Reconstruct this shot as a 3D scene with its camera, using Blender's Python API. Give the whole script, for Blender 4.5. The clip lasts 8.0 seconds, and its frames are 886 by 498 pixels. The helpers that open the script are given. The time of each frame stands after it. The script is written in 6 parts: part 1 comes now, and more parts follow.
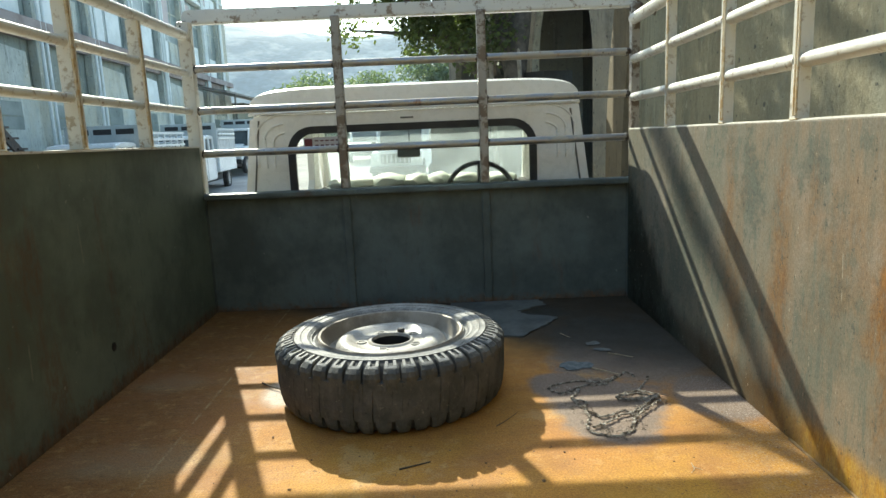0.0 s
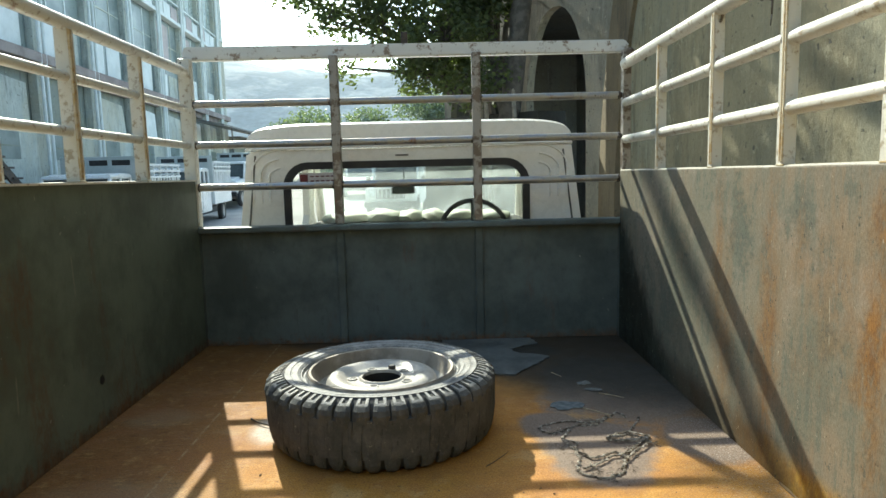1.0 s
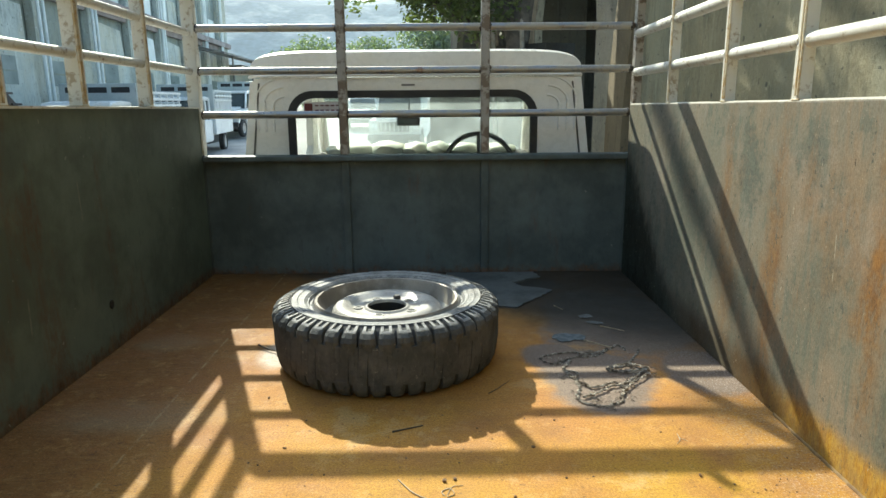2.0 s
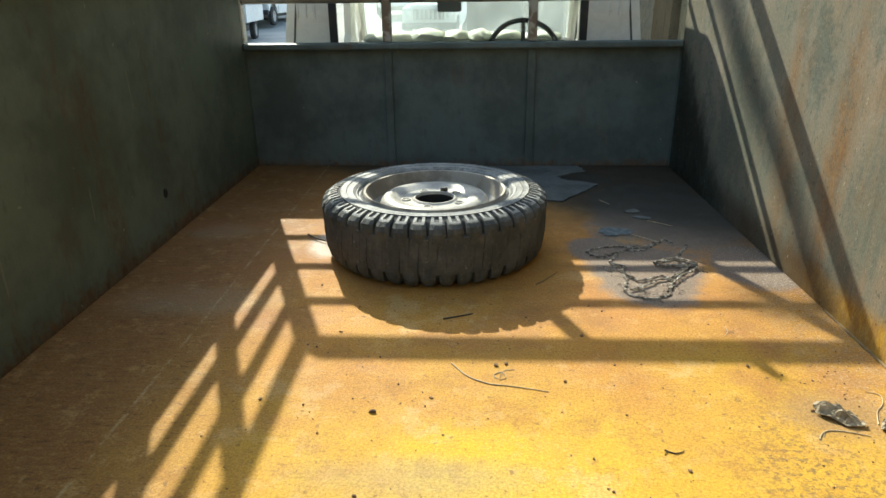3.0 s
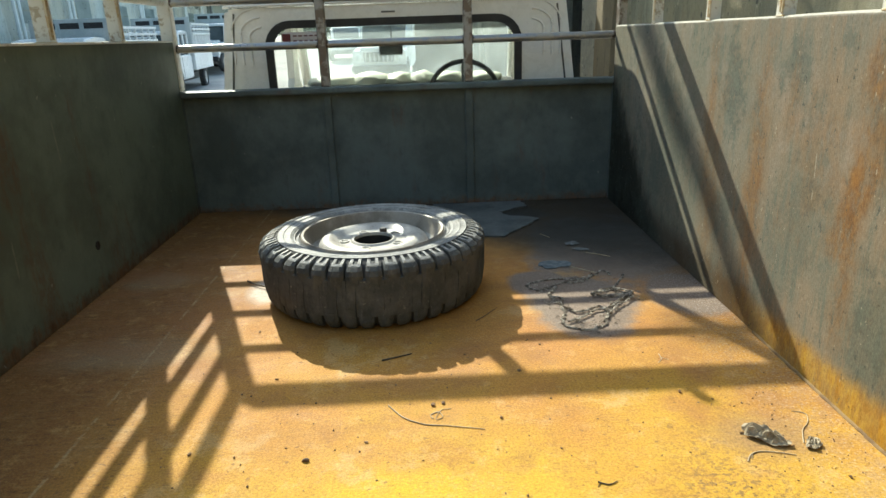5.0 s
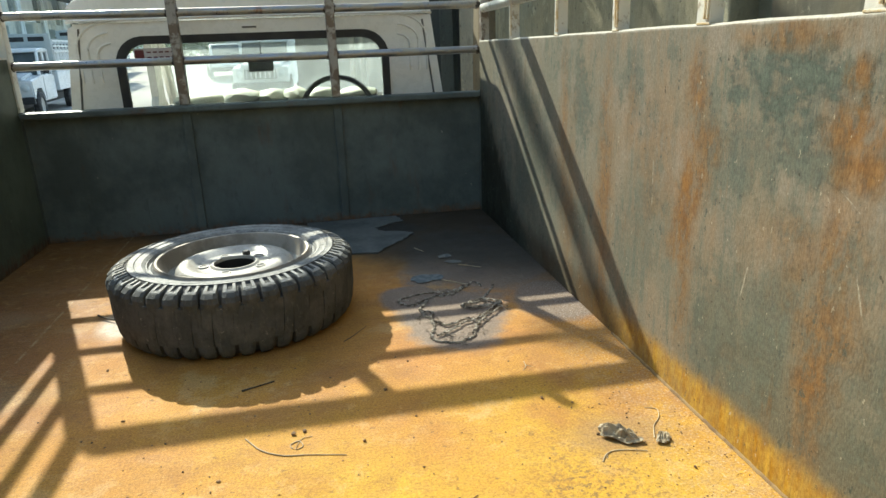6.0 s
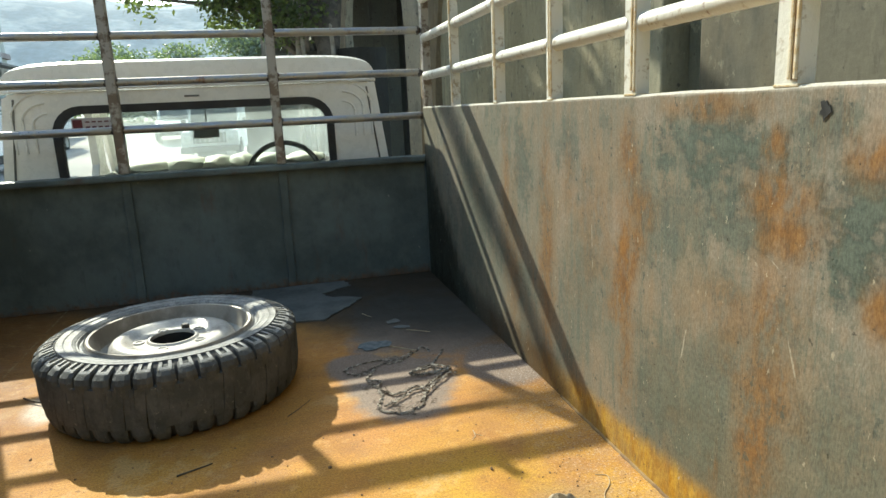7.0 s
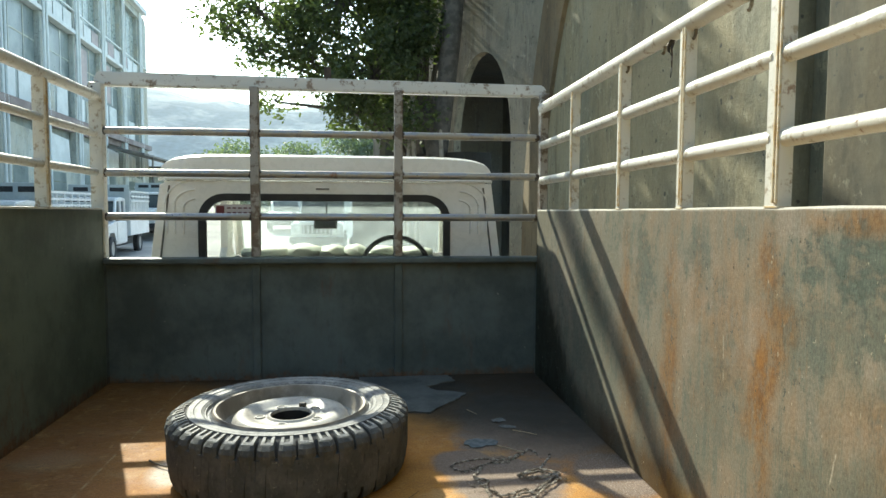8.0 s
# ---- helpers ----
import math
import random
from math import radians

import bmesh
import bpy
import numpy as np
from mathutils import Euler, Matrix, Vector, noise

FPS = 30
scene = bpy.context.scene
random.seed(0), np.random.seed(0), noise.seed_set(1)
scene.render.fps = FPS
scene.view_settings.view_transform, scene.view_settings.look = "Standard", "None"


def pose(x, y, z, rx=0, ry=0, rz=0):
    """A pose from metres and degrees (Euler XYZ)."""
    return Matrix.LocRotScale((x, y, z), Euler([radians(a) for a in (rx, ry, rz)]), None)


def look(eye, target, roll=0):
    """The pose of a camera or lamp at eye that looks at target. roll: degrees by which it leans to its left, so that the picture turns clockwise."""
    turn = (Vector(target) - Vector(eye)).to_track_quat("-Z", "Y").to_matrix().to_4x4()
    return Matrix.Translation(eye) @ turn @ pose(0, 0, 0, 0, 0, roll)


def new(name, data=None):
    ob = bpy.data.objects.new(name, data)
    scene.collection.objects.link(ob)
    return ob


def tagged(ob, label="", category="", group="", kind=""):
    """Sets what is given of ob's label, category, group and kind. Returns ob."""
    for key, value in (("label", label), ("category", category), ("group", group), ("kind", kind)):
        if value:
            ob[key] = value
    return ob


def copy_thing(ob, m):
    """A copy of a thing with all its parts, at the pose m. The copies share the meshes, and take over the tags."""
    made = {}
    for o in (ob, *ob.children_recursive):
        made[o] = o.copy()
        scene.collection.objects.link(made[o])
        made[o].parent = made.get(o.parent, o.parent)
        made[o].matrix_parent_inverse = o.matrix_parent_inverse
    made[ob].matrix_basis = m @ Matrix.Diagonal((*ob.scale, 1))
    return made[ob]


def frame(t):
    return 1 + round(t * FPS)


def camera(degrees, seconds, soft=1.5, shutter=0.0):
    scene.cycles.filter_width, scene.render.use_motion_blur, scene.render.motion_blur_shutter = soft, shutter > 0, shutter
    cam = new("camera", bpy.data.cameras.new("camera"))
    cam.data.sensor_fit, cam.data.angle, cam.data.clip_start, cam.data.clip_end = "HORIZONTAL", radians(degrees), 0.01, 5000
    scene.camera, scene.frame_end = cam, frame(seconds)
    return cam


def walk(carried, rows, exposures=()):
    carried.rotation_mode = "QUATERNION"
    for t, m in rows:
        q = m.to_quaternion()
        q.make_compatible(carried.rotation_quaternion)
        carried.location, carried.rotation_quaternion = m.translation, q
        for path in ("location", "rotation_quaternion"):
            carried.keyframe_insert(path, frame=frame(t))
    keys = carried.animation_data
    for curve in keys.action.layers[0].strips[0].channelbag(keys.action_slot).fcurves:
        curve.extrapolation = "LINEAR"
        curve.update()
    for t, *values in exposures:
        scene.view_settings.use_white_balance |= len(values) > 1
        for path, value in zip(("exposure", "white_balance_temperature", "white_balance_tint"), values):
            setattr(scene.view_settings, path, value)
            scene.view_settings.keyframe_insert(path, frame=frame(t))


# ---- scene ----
cam = camera(67.9, 8.0)
PATH = [
    (0, (0.105, 0.343, 0.7), (0.099, 2.312, 0.352), -2.4),
    (0.2, (0.102, 0.339, 0.701), (0.121, 2.318, 0.412), -1.7),
    (0.5, (0.101, 0.333, 0.704), (0.121, 2.319, 0.47), -1.8),
    (0.8, (0.105, 0.333, 0.708), (0.134, 2.32, 0.478), -1.6),
    (1, (0.107, 0.332, 0.707), (0.125, 2.318, 0.465), -1.4),
    (1.2, (0.111, 0.336, 0.696), (0.134, 2.317, 0.418), -1.0),
    (2.3, (0.083, 0.328, 0.698), (0.089, 2.262, 0.188), -0.3),
    (2.5, (0.073, 0.329, 0.688), (0.08, 2.246, 0.118), -0.2),
    (2.8, (0.064, 0.33, 0.686), (0.027, 2.213, 0.014), -0.4),
    (3, (0.054, 0.327, 0.689), (-0.037, 2.184, -0.048), -0.7),
    (3.2, (0.046, 0.325, 0.689), (-0.133, 2.154, -0.101), -1.1),
    (3.5, (0.038, 0.323, 0.689), (-0.267, 2.112, -0.152), -1.8),
    (3.8, (0.027, 0.315, 0.689), (-0.357, 2.093, -0.143), -1.8),
    (4, (0.026, 0.318, 0.69), (-0.343, 2.108, -0.124), -1.9),
    (4.2, (0.038, 0.319, 0.696), (-0.271, 2.152, -0.044), -2.0),
    (4.5, (0.066, 0.319, 0.698), (-0.113, 2.195, 0.027), -1.8),
    (4.8, (0.094, 0.321, 0.696), (0.056, 2.214, 0.054), -1.8),
    (5, (0.113, 0.325, 0.694), (0.142, 2.222, 0.061), -2.0),
    (5.2, (0.132, 0.326, 0.691), (0.229, 2.224, 0.068), -2.0),
    (6.3, (0.207, 0.346, 0.687), (0.623, 2.213, 0.101), -2.1),
    (6.5, (0.212, 0.345, 0.688), (0.671, 2.205, 0.114), -2.1),
    (6.8, (0.222, 0.349, 0.693), (0.717, 2.206, 0.14), -2.4),
    (7, (0.222, 0.353, 0.704), (0.714, 2.242, 0.267), -2.6),
    (7.2, (0.21, 0.357, 0.703), (0.649, 2.279, 0.367), -2.0),
    (7.5, (0.187, 0.356, 0.701), (0.561, 2.308, 0.483), -0.7),
    (7.8, (0.157, 0.335, 0.701), (0.445, 2.307, 0.537), -0.1),
    (8, (0.139, 0.331, 0.699), (0.378, 2.312, 0.57), 0.3),
]
walk(cam, [(t, look(eye, target, roll)) for t, eye, target, roll in PATH], [(0.0, 1.31, 6700, -3.0), (8.0, 1.31, 6700, -3.0)])

# ---- world, sun and exposure ----
SUN = Vector((-0.508, 1.30, 1.0)).normalized()
world = bpy.data.worlds.new("sky")
scene.world = world
world.use_nodes = True
wt = world.node_tree
sky = wt.nodes.new("ShaderNodeTexSky")
sky.sky_type = "NISHITA"
sky.sun_disc = False
sky.sun_elevation = math.asin(SUN.z)
sky.sun_rotation = math.atan2(SUN.x, SUN.y)
sky.dust_density = 0.9
wt.nodes["Background"].inputs["Strength"].default_value = 0.22
wt.links.new(sky.outputs[0], wt.nodes["Background"].inputs["Color"])
sun_data = bpy.data.lights.new("sun", "SUN")
sun_data.energy = 3.65
sun_data.angle = radians(0.53)
sun_data.color = (1.0, 0.95, 0.87)
sun_lamp = new("sun", sun_data)
sun_lamp.matrix_world = look(SUN * 30, (0, 0, 0))


# ---- materials ----
class Mat:
    """A small wrapper round one node material."""

    def __init__(self, name, rough=0.6, metal=0.0, spec=0.4):
        self.m = bpy.data.materials.new(name)
        self.m.use_nodes = True
        self.t = self.m.node_tree
        self.b = self.t.nodes["Principled BSDF"]
        self.b.inputs["Roughness"].default_value = rough
        self.b.inputs["Metallic"].default_value = metal
        self.b.inputs["Specular IOR Level"].default_value = spec
        self.pos = self.t.nodes.new("ShaderNodeNewGeometry").outputs["Position"]

    def link(self, a, b):
        self.t.links.new(a, b)

    def put(self, sock, v):
        if isinstance(v, bpy.types.NodeSocket):
            self.link(v, sock)
        elif isinstance(v, tuple) and len(v) == 3 and sock.type == "RGBA":
            sock.default_value = (*v, 1)
        else:
            sock.default_value = v

    def math(self, op, a, b=0.0, c=None, clamp=False):
        n = self.t.nodes.new("ShaderNodeMath")
        n.operation = op
        n.use_clamp = clamp
        self.put(n.inputs[0], a)
        self.put(n.inputs[1], b)
        if c is not None:
            self.put(n.inputs[2], c)
        return n.outputs[0]

    def stretch(self, sx, sy, sz, vec=None):
        n = self.t.nodes.new("ShaderNodeVectorMath")
        n.operation = "MULTIPLY"
        self.link(vec or self.pos, n.inputs[0])
        n.inputs[1].default_value = (sx, sy, sz)
        return n.outputs[0]

    def noise(self, scale, detail=4.0, rough=0.55, vec=None, warp=0.0):
        n = self.t.nodes.new("ShaderNodeTexNoise")
        n.inputs["Scale"].default_value = scale
        n.inputs["Detail"].default_value = detail
        n.inputs["Roughness"].default_value = rough
        n.inputs["Distortion"].default_value = warp
        self.link(vec or self.pos, n.inputs["Vector"])
        return n.outputs["Fac"]

    def step(self, v, lo, hi, a=0.0, b=1.0):
        n = self.t.nodes.new("ShaderNodeMapRange")
        n.interpolation_type = "SMOOTHSTEP"
        self.put(n.inputs["Value"], v)
        for key, x in (("From Min", lo), ("From Max", hi), ("To Min", a), ("To Max", b)):
            self.put(n.inputs[key], x)
        return n.outputs["Result"]

    def mix(self, fac, a, b, mode="MIX"):
        n = self.t.nodes.new("ShaderNodeMix")
        n.data_type = "RGBA"
        n.blend_type = mode
        self.put(n.inputs[0], fac)
        self.put(n.inputs[6], a)
        self.put(n.inputs[7], b)
        return n.outputs[2]

    def axis(self):
        n = self.t.nodes.new("ShaderNodeSeparateXYZ")
        self.link(self.pos, n.inputs[0])
        return n.outputs

    def blob(self, u, v, cu, cv, ru, rv, wob, soft=0.35):
        """A soft-edged stain with an uneven outline, round (cu, cv) in the axes u and v."""
        a = self.math("DIVIDE", self.math("SUBTRACT", u, cu), ru)
        b = self.math("DIVIDE", self.math("SUBTRACT", v, cv), rv)
        d = self.math("SQRT", self.math("ADD", self.math("MULTIPLY", a, a), self.math("MULTIPLY", b, b)))
        d = self.math("ADD", d, wob)
        return self.step(d, 1.0 - soft, 1.0 + soft, 1.0, 0.0)

    def bump(self, height, strength=0.3, dist=0.01):
        n = self.t.nodes.new("ShaderNodeBump")
        n.inputs["Strength"].default_value = strength
        n.inputs["Distance"].default_value = dist
        self.link(height, n.inputs["Height"])
        self.link(n.outputs[0], self.b.inputs["Normal"])

    def color(self, v):
        self.put(self.b.inputs["Base Color"], v)
        return self

    def rough(self, v):
        self.put(self.b.inputs["Roughness"], v)
        return self


def simple(name, c1, c2, scale=8.0, rough=0.6, metal=0.0, grain=60.0, bump=0.15, spec=0.4, lo=0.4, hi=0.62, over=0.35):
    """Two tones in soft patches with a fine grain."""
    m = Mat(name, rough, metal, spec)
    f = m.step(m.noise(scale, 5, 0.6), lo, hi)
    g = m.noise(grain, 3, 0.6)
    col = m.mix(f, c1, c2)
    col = m.mix(over, col, m.mix(g, (0.25, 0.25, 0.25), (0.8, 0.8, 0.8)), "OVERLAY")
    m.color(col)
    m.rough(m.step(g, 0.2, 0.8, max(rough - 0.1, 0.03), min(rough + 0.12, 1.0)))
    if bump:
        m.bump(g, bump, 0.003)
    return m.m


def deck_material():
    """Yellow-orange painted steel, worn to rust, with grey-violet damp stains."""
    m = Mat("deck_yellow_rust", 0.7, 0.0, 0.22)
    x, y, z = m.axis()
    big = m.noise(2.2, 5, 0.6)
    mid = m.noise(9, 5, 0.65)
    fine = m.noise(210, 6, 0.8)
    coarse = m.noise(95, 6, 0.8)
    dash = m.noise(70, 7, 0.8, m.stretch(0.4, 1.3, 1))
    wob = m.math("MULTIPLY", m.math("SUBTRACT", m.noise(6, 6, 0.68), 0.5), 1.6)
    col = m.mix(m.step(big, 0.35, 0.65), (0.415, 0.190, 0.033), (0.455, 0.246, 0.031))
    col = m.mix(m.blob(x, y, 0.12, 0.95, 0.34, 0.26, wob, 0.8), col, (0.56, 0.350, 0.020))
    col = m.mix(m.math("MULTIPLY", m.blob(x, y, 0.02, 1.18, 0.11, 0.07, wob, 0.7), 0.5), col, (0.58, 0.37, 0.010))
    col = m.mix(m.blob(x, y, 0.62, 1.0, 0.25, 0.35, wob, 0.8), col, (0.51, 0.290, 0.030))
    col = m.mix(m.math("MULTIPLY", m.step(mid, 0.5, 0.72), 0.45), col, (0.44, 0.245, 0.095))
    rust = m.step(m.math("ADD", big, m.math("MULTIPLY", mid, 0.5)), 0.78, 0.98)
    col = m.mix(m.math("MULTIPLY", rust, 0.5), col, (0.30, 0.11, 0.03))
    col = m.mix(m.math("MULTIPLY", m.step(m.math("ADD", y, m.math("MULTIPLY", wob, 0.25)), 1.35, 1.85), 0.65), col, m.mix(mid, (0.40, 0.165, 0.040), (0.45, 0.205, 0.055)))
    stain = m.noise(3.4, 9, 0.72)
    col = m.mix(m.math("MULTIPLY", m.step(stain, 0.53, 0.60), 0.45), col, (0.30, 0.138, 0.036))
    col = m.mix(m.math("MULTIPLY", m.step(stain, 0.45, 0.38), 0.40), col, (0.54, 0.36, 0.16))
    # the strip along the left wall is darker and browner
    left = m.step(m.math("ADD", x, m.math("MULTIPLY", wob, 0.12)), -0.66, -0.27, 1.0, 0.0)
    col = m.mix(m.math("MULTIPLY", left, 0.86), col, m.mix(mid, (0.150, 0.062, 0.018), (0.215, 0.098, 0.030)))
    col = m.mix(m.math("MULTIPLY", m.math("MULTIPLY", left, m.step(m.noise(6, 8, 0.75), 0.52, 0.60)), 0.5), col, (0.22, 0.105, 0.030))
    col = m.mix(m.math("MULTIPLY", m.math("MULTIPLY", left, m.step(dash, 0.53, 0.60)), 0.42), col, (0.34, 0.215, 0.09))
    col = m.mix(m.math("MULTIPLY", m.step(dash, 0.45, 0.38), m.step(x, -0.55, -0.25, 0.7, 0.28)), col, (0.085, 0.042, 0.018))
    for cx, cy, rx, ry in ((-0.74, 1.0, 0.07, 0.05), (-0.60, 1.72, 0.16, 0.07), (-0.70, 2.2, 0.10, 0.06), (-0.02, 1.12, 0.16, 0.05)):
        col = m.mix(m.math("MULTIPLY", m.blob(x, y, cx, cy, rx, ry, wob, 0.6), 0.42), col, (0.30, 0.24, 0.15))
    blotch = m.step(m.noise(16, 8, 0.78), 0.54, 0.62)
    col = m.mix(m.math("MULTIPLY", blotch, 0.30), col, (0.56, 0.34, 0.13))
    worn = m.step(m.noise(23, 8, 0.8, m.stretch(1.0, 0.7, 1)), 0.57, 0.64)
    col = m.mix(m.math("MULTIPLY", worn, 0.38), col, (0.24, 0.095, 0.03))
    col = m.mix(m.math("MULTIPLY", m.blob(x, y, -0.36, 2.09, 0.055, 0.09, m.math("MULTIPLY", wob, 0.5), 0.4), 0.8), col, (0.60, 0.54, 0.46))
    dust = m.math("MULTIPLY", m.step(m.math("ADD", x, m.math("MULTIPLY", wob, 0.05)), 0.60, 0.82), m.step(m.noise(30, 8, 0.8), 0.40, 0.62))
    col = m.mix(m.math("MULTIPLY", dust, 0.6), col, (0.33, 0.205, 0.105))
    soil = m.math("MULTIPLY", m.step(m.noise(70, 6, 0.8), 0.56, 0.62), m.step(m.noise(5, 4, 0.6), 0.50, 0.66))
    col = m.mix(m.math("MULTIPLY", soil, 0.34), col, (0.15, 0.075, 0.03))
    redden = m.step(m.noise(4.2, 8, 0.72, m.stretch(0.8, 1.2, 1)), 0.47, 0.60)
    col = m.mix(m.math("MULTIPLY", m.math("MULTIPLY", redden, m.step(m.math("ADD", y, m.math("MULTIPLY", wob, 0.3)), 1.1, 1.7)), 0.45), col, m.mix(mid, (0.22, 0.088, 0.032), (0.32, 0.145, 0.05)))
    # damp grey-violet stains
    damp = m.blob(x, y, 0.66, 2.36, 0.25, 0.36, wob, 0.22)
    for cx, cy, rx, ry in ((0.495, 1.92, 0.140, 0.22), (0.80, 1.96, 0.115, 0.16), (0.42, 2.06, 0.10, 0.10), (0.1, 2.8, 0.5, 0.15)):
        damp = m.math("MAXIMUM", damp, m.blob(x, y, cx, cy, rx, ry, m.math("MULTIPLY", wob, 0.6), 0.16))
    col = m.mix(m.math("MULTIPLY", damp, 0.93), col, m.mix(m.step(coarse, 0.22, 0.78), m.mix(mid, (0.090, 0.062, 0.043), (0.165, 0.126, 0.098)), m.mix(mid, (0.185, 0.135, 0.100), (0.31, 0.245, 0.20))))
    # dark wet dirt under the front panel, with its shade mixed into the colour
    dirt_shade = m.step(m.math("ADD", m.math("ADD", y, m.math("MULTIPLY", x, 0.62)), m.math("MULTIPLY", wob, 0.20)), 2.44, 2.80)
    col = m.mix(m.math("MULTIPLY", dirt_shade, 0.92), col, m.mix(mid, (0.022, 0.021, 0.016), (0.050, 0.044, 0.033)))
    # pale grit in the far corner and dark specks
    grit = m.math("MULTIPLY", m.step(m.noise(190, 2, 0.5), 0.56, 0.68), m.math("MULTIPLY", m.step(x, 0.62, 0.8), m.step(y, 2.25, 2.05)))
    col = m.mix(m.math("MULTIPLY", grit, 0.30), col, (0.55, 0.5, 0.45))
    gritty = m.math("MULTIPLY", m.blob(x, y, 0.58, 1.12, 0.10, 0.20, wob, 0.6), m.step(m.noise(85, 5, 0.75), 0.50, 0.58))
    col = m.mix(m.math("MULTIPLY", gritty, 0.75), col, (0.17, 0.10, 0.045))
    smudge = m.blob(x, y, 0.675, 1.300, 0.085, 0.060, m.math("MULTIPLY", wob, 0.5), 0.5)
    col = m.mix(m.math("MULTIPLY", smudge, 0.55), col, (0.22, 0.135, 0.085))
    specks = m.step(m.noise(75, 2, 0.4), 0.68, 0.73)
    col = m.mix(m.math("MULTIPLY", specks, 0.6), col, (0.16, 0.08, 0.03))
    weld = m.math("ABSOLUTE", m.math("SUBTRACT", m.math("ADD", x, m.math("MULTIPLY", wob, 0.004)), -0.553))
    weld = m.math("MULTIPLY", m.step(weld, 0.0012, 0.0050, 1.0, 0.0), m.step(m.noise(22, 6, 0.75), 0.44, 0.57))
    col = m.mix(m.math("MULTIPLY", weld, 0.42), col, (0.46, 0.36, 0.20))
    col = m.mix(0.40, col, m.mix(m.step(fine, 0.36, 0.64), (0.18, 0.18, 0.18), (0.82, 0.82, 0.82)), "OVERLAY")
    clean = m.math("SUBTRACT", 1.0, m.math("MAXIMUM", dirt_shade, m.math("MULTIPLY", damp, 0.7)))
    col = m.mix(m.math("MULTIPLY", m.math("MULTIPLY", m.step(coarse, 0.58, 0.68), 0.30), clean), col, (0.68, 0.45, 0.16))
    m.color(col)
    m.rough(m.math("SUBTRACT", m.step(mid, 0.3, 0.7, 0.62, 0.80), m.math("MULTIPLY", damp, 0.1)))
    m.bump(m.math("ADD", m.math("ADD", fine, m.math("MULTIPLY", coarse, 1.4)), m.math("MULTIPLY", dash, 1.2)), 0.33, 0.005)
    return m.m


def faded_wall_material():
    """Sun-faded blue-green paint on steel, chalky, with rust runs."""
    m = Mat("faded_blue_green_paint", 0.7, 0.0, 0.03)
    x, y, z = m.axis()
    fine = m.noise(34, 8, 0.68, m.stretch(1, 1.5, 0.8))
    runs = m.noise(8, 8, 0.75, m.stretch(1, 5.0, 0.7))
    brush = m.noise(26, 6, 0.66, m.stretch(1, 3.0, 0.4))
    patch = m.noise(5.0, 8, 0.62, m.stretch(1, 1.6, 0.9))
    dabs = m.noise(24, 6, 0.6, m.stretch(1, 0.9, 1.3))
    grain = m.noise(240, 5, 0.7, m.stretch(1, 1.2, 0.5))
    wob = m.math("MULTIPLY", m.math("SUBTRACT", m.noise(13, 8, 0.68, m.stretch(1, 1.2, 0.9)), 0.5), 3.4)
    col = m.mix(m.step(patch, 0.40, 0.60), (0.240, 0.196, 0.143), (0.185, 0.172, 0.137))
    col = m.mix(m.math("MULTIPLY", m.step(runs, 0.52, 0.60), 0.55), col, (0.235, 0.172, 0.115))
    col = m.mix(m.math("MULTIPLY", m.step(runs, 0.47, 0.40), 0.55), col, (0.122, 0.138, 0.117))
    col = m.mix(m.math("MULTIPLY", m.step(brush, 0.60, 0.68), 0.20), col, (0.34, 0.30, 0.225))
    col = m.mix(m.math("MULTIPLY", m.step(brush, 0.40, 0.34), 0.25), col, (0.105, 0.112, 0.092))
    col = m.mix(m.math("MULTIPLY", m.step(m.math("ADD", y, m.math("MULTIPLY", wob, 0.2)), 1.70, 2.2), 0.45), col, (0.218, 0.205, 0.155))
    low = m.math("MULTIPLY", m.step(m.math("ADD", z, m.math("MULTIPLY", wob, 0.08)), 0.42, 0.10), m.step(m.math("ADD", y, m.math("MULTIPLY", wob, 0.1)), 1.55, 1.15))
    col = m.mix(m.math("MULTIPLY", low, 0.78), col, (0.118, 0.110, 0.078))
    bloom = m.math("MULTIPLY", m.step(m.noise(2.4, 7, 0.72), 0.46, 0.60), m.step(m.math("ADD", z, m.math("MULTIPLY", wob, 0.06)), 0.22, 0.46))
    col = m.mix(m.math("MULTIPLY", bloom, 0.42), col, (0.305, 0.262, 0.215))
    # what is left of the blue-green coat
    teal = m.math("MULTIPLY", m.step(m.math("ADD", patch, m.math("MULTIPLY", m.math("SUBTRACT", dabs, 0.5), 0.6)), 0.56, 0.66), 0.45)
    for cy, cz, ry, rz, k in ((1.17, 0.615, 0.13, 0.060, 1.0), (1.13, 0.535, 0.08, 0.060, 0.75), (1.26, 0.500, 0.10, 0.060, 0.6), (0.92, 0.535, 0.065, 0.085, 1.0), (0.97, 0.66, 0.04, 0.03, 0.7), (1.92, 0.55, 0.06, 0.11, 0.7), (0.88, 0.26, 0.12, 0.14, 0.45), (1.16, 0.24, 0.05, 0.14, 0.4), (1.30, 0.20, 0.06, 0.10, 0.5), (1.66, 0.60, 0.06, 0.05, 0.5), (2.35, 0.35, 0.16, 0.22, 0.5), (1.62, 0.25, 0.08, 0.14, 0.4)):
        teal = m.math("MAXIMUM", teal, m.math("MULTIPLY", m.blob(y, z, cy, cz, ry, rz, wob, 0.25), k))
    teal = m.math("MULTIPLY", teal, m.step(dabs, 0.38, 0.52, 0.35, 1.0))
    col = m.mix(m.math("MULTIPLY", teal, 0.92), col, m.mix(m.step(dabs, 0.4, 0.6), (0.044, 0.064, 0.058), (0.102, 0.124, 0.103)))
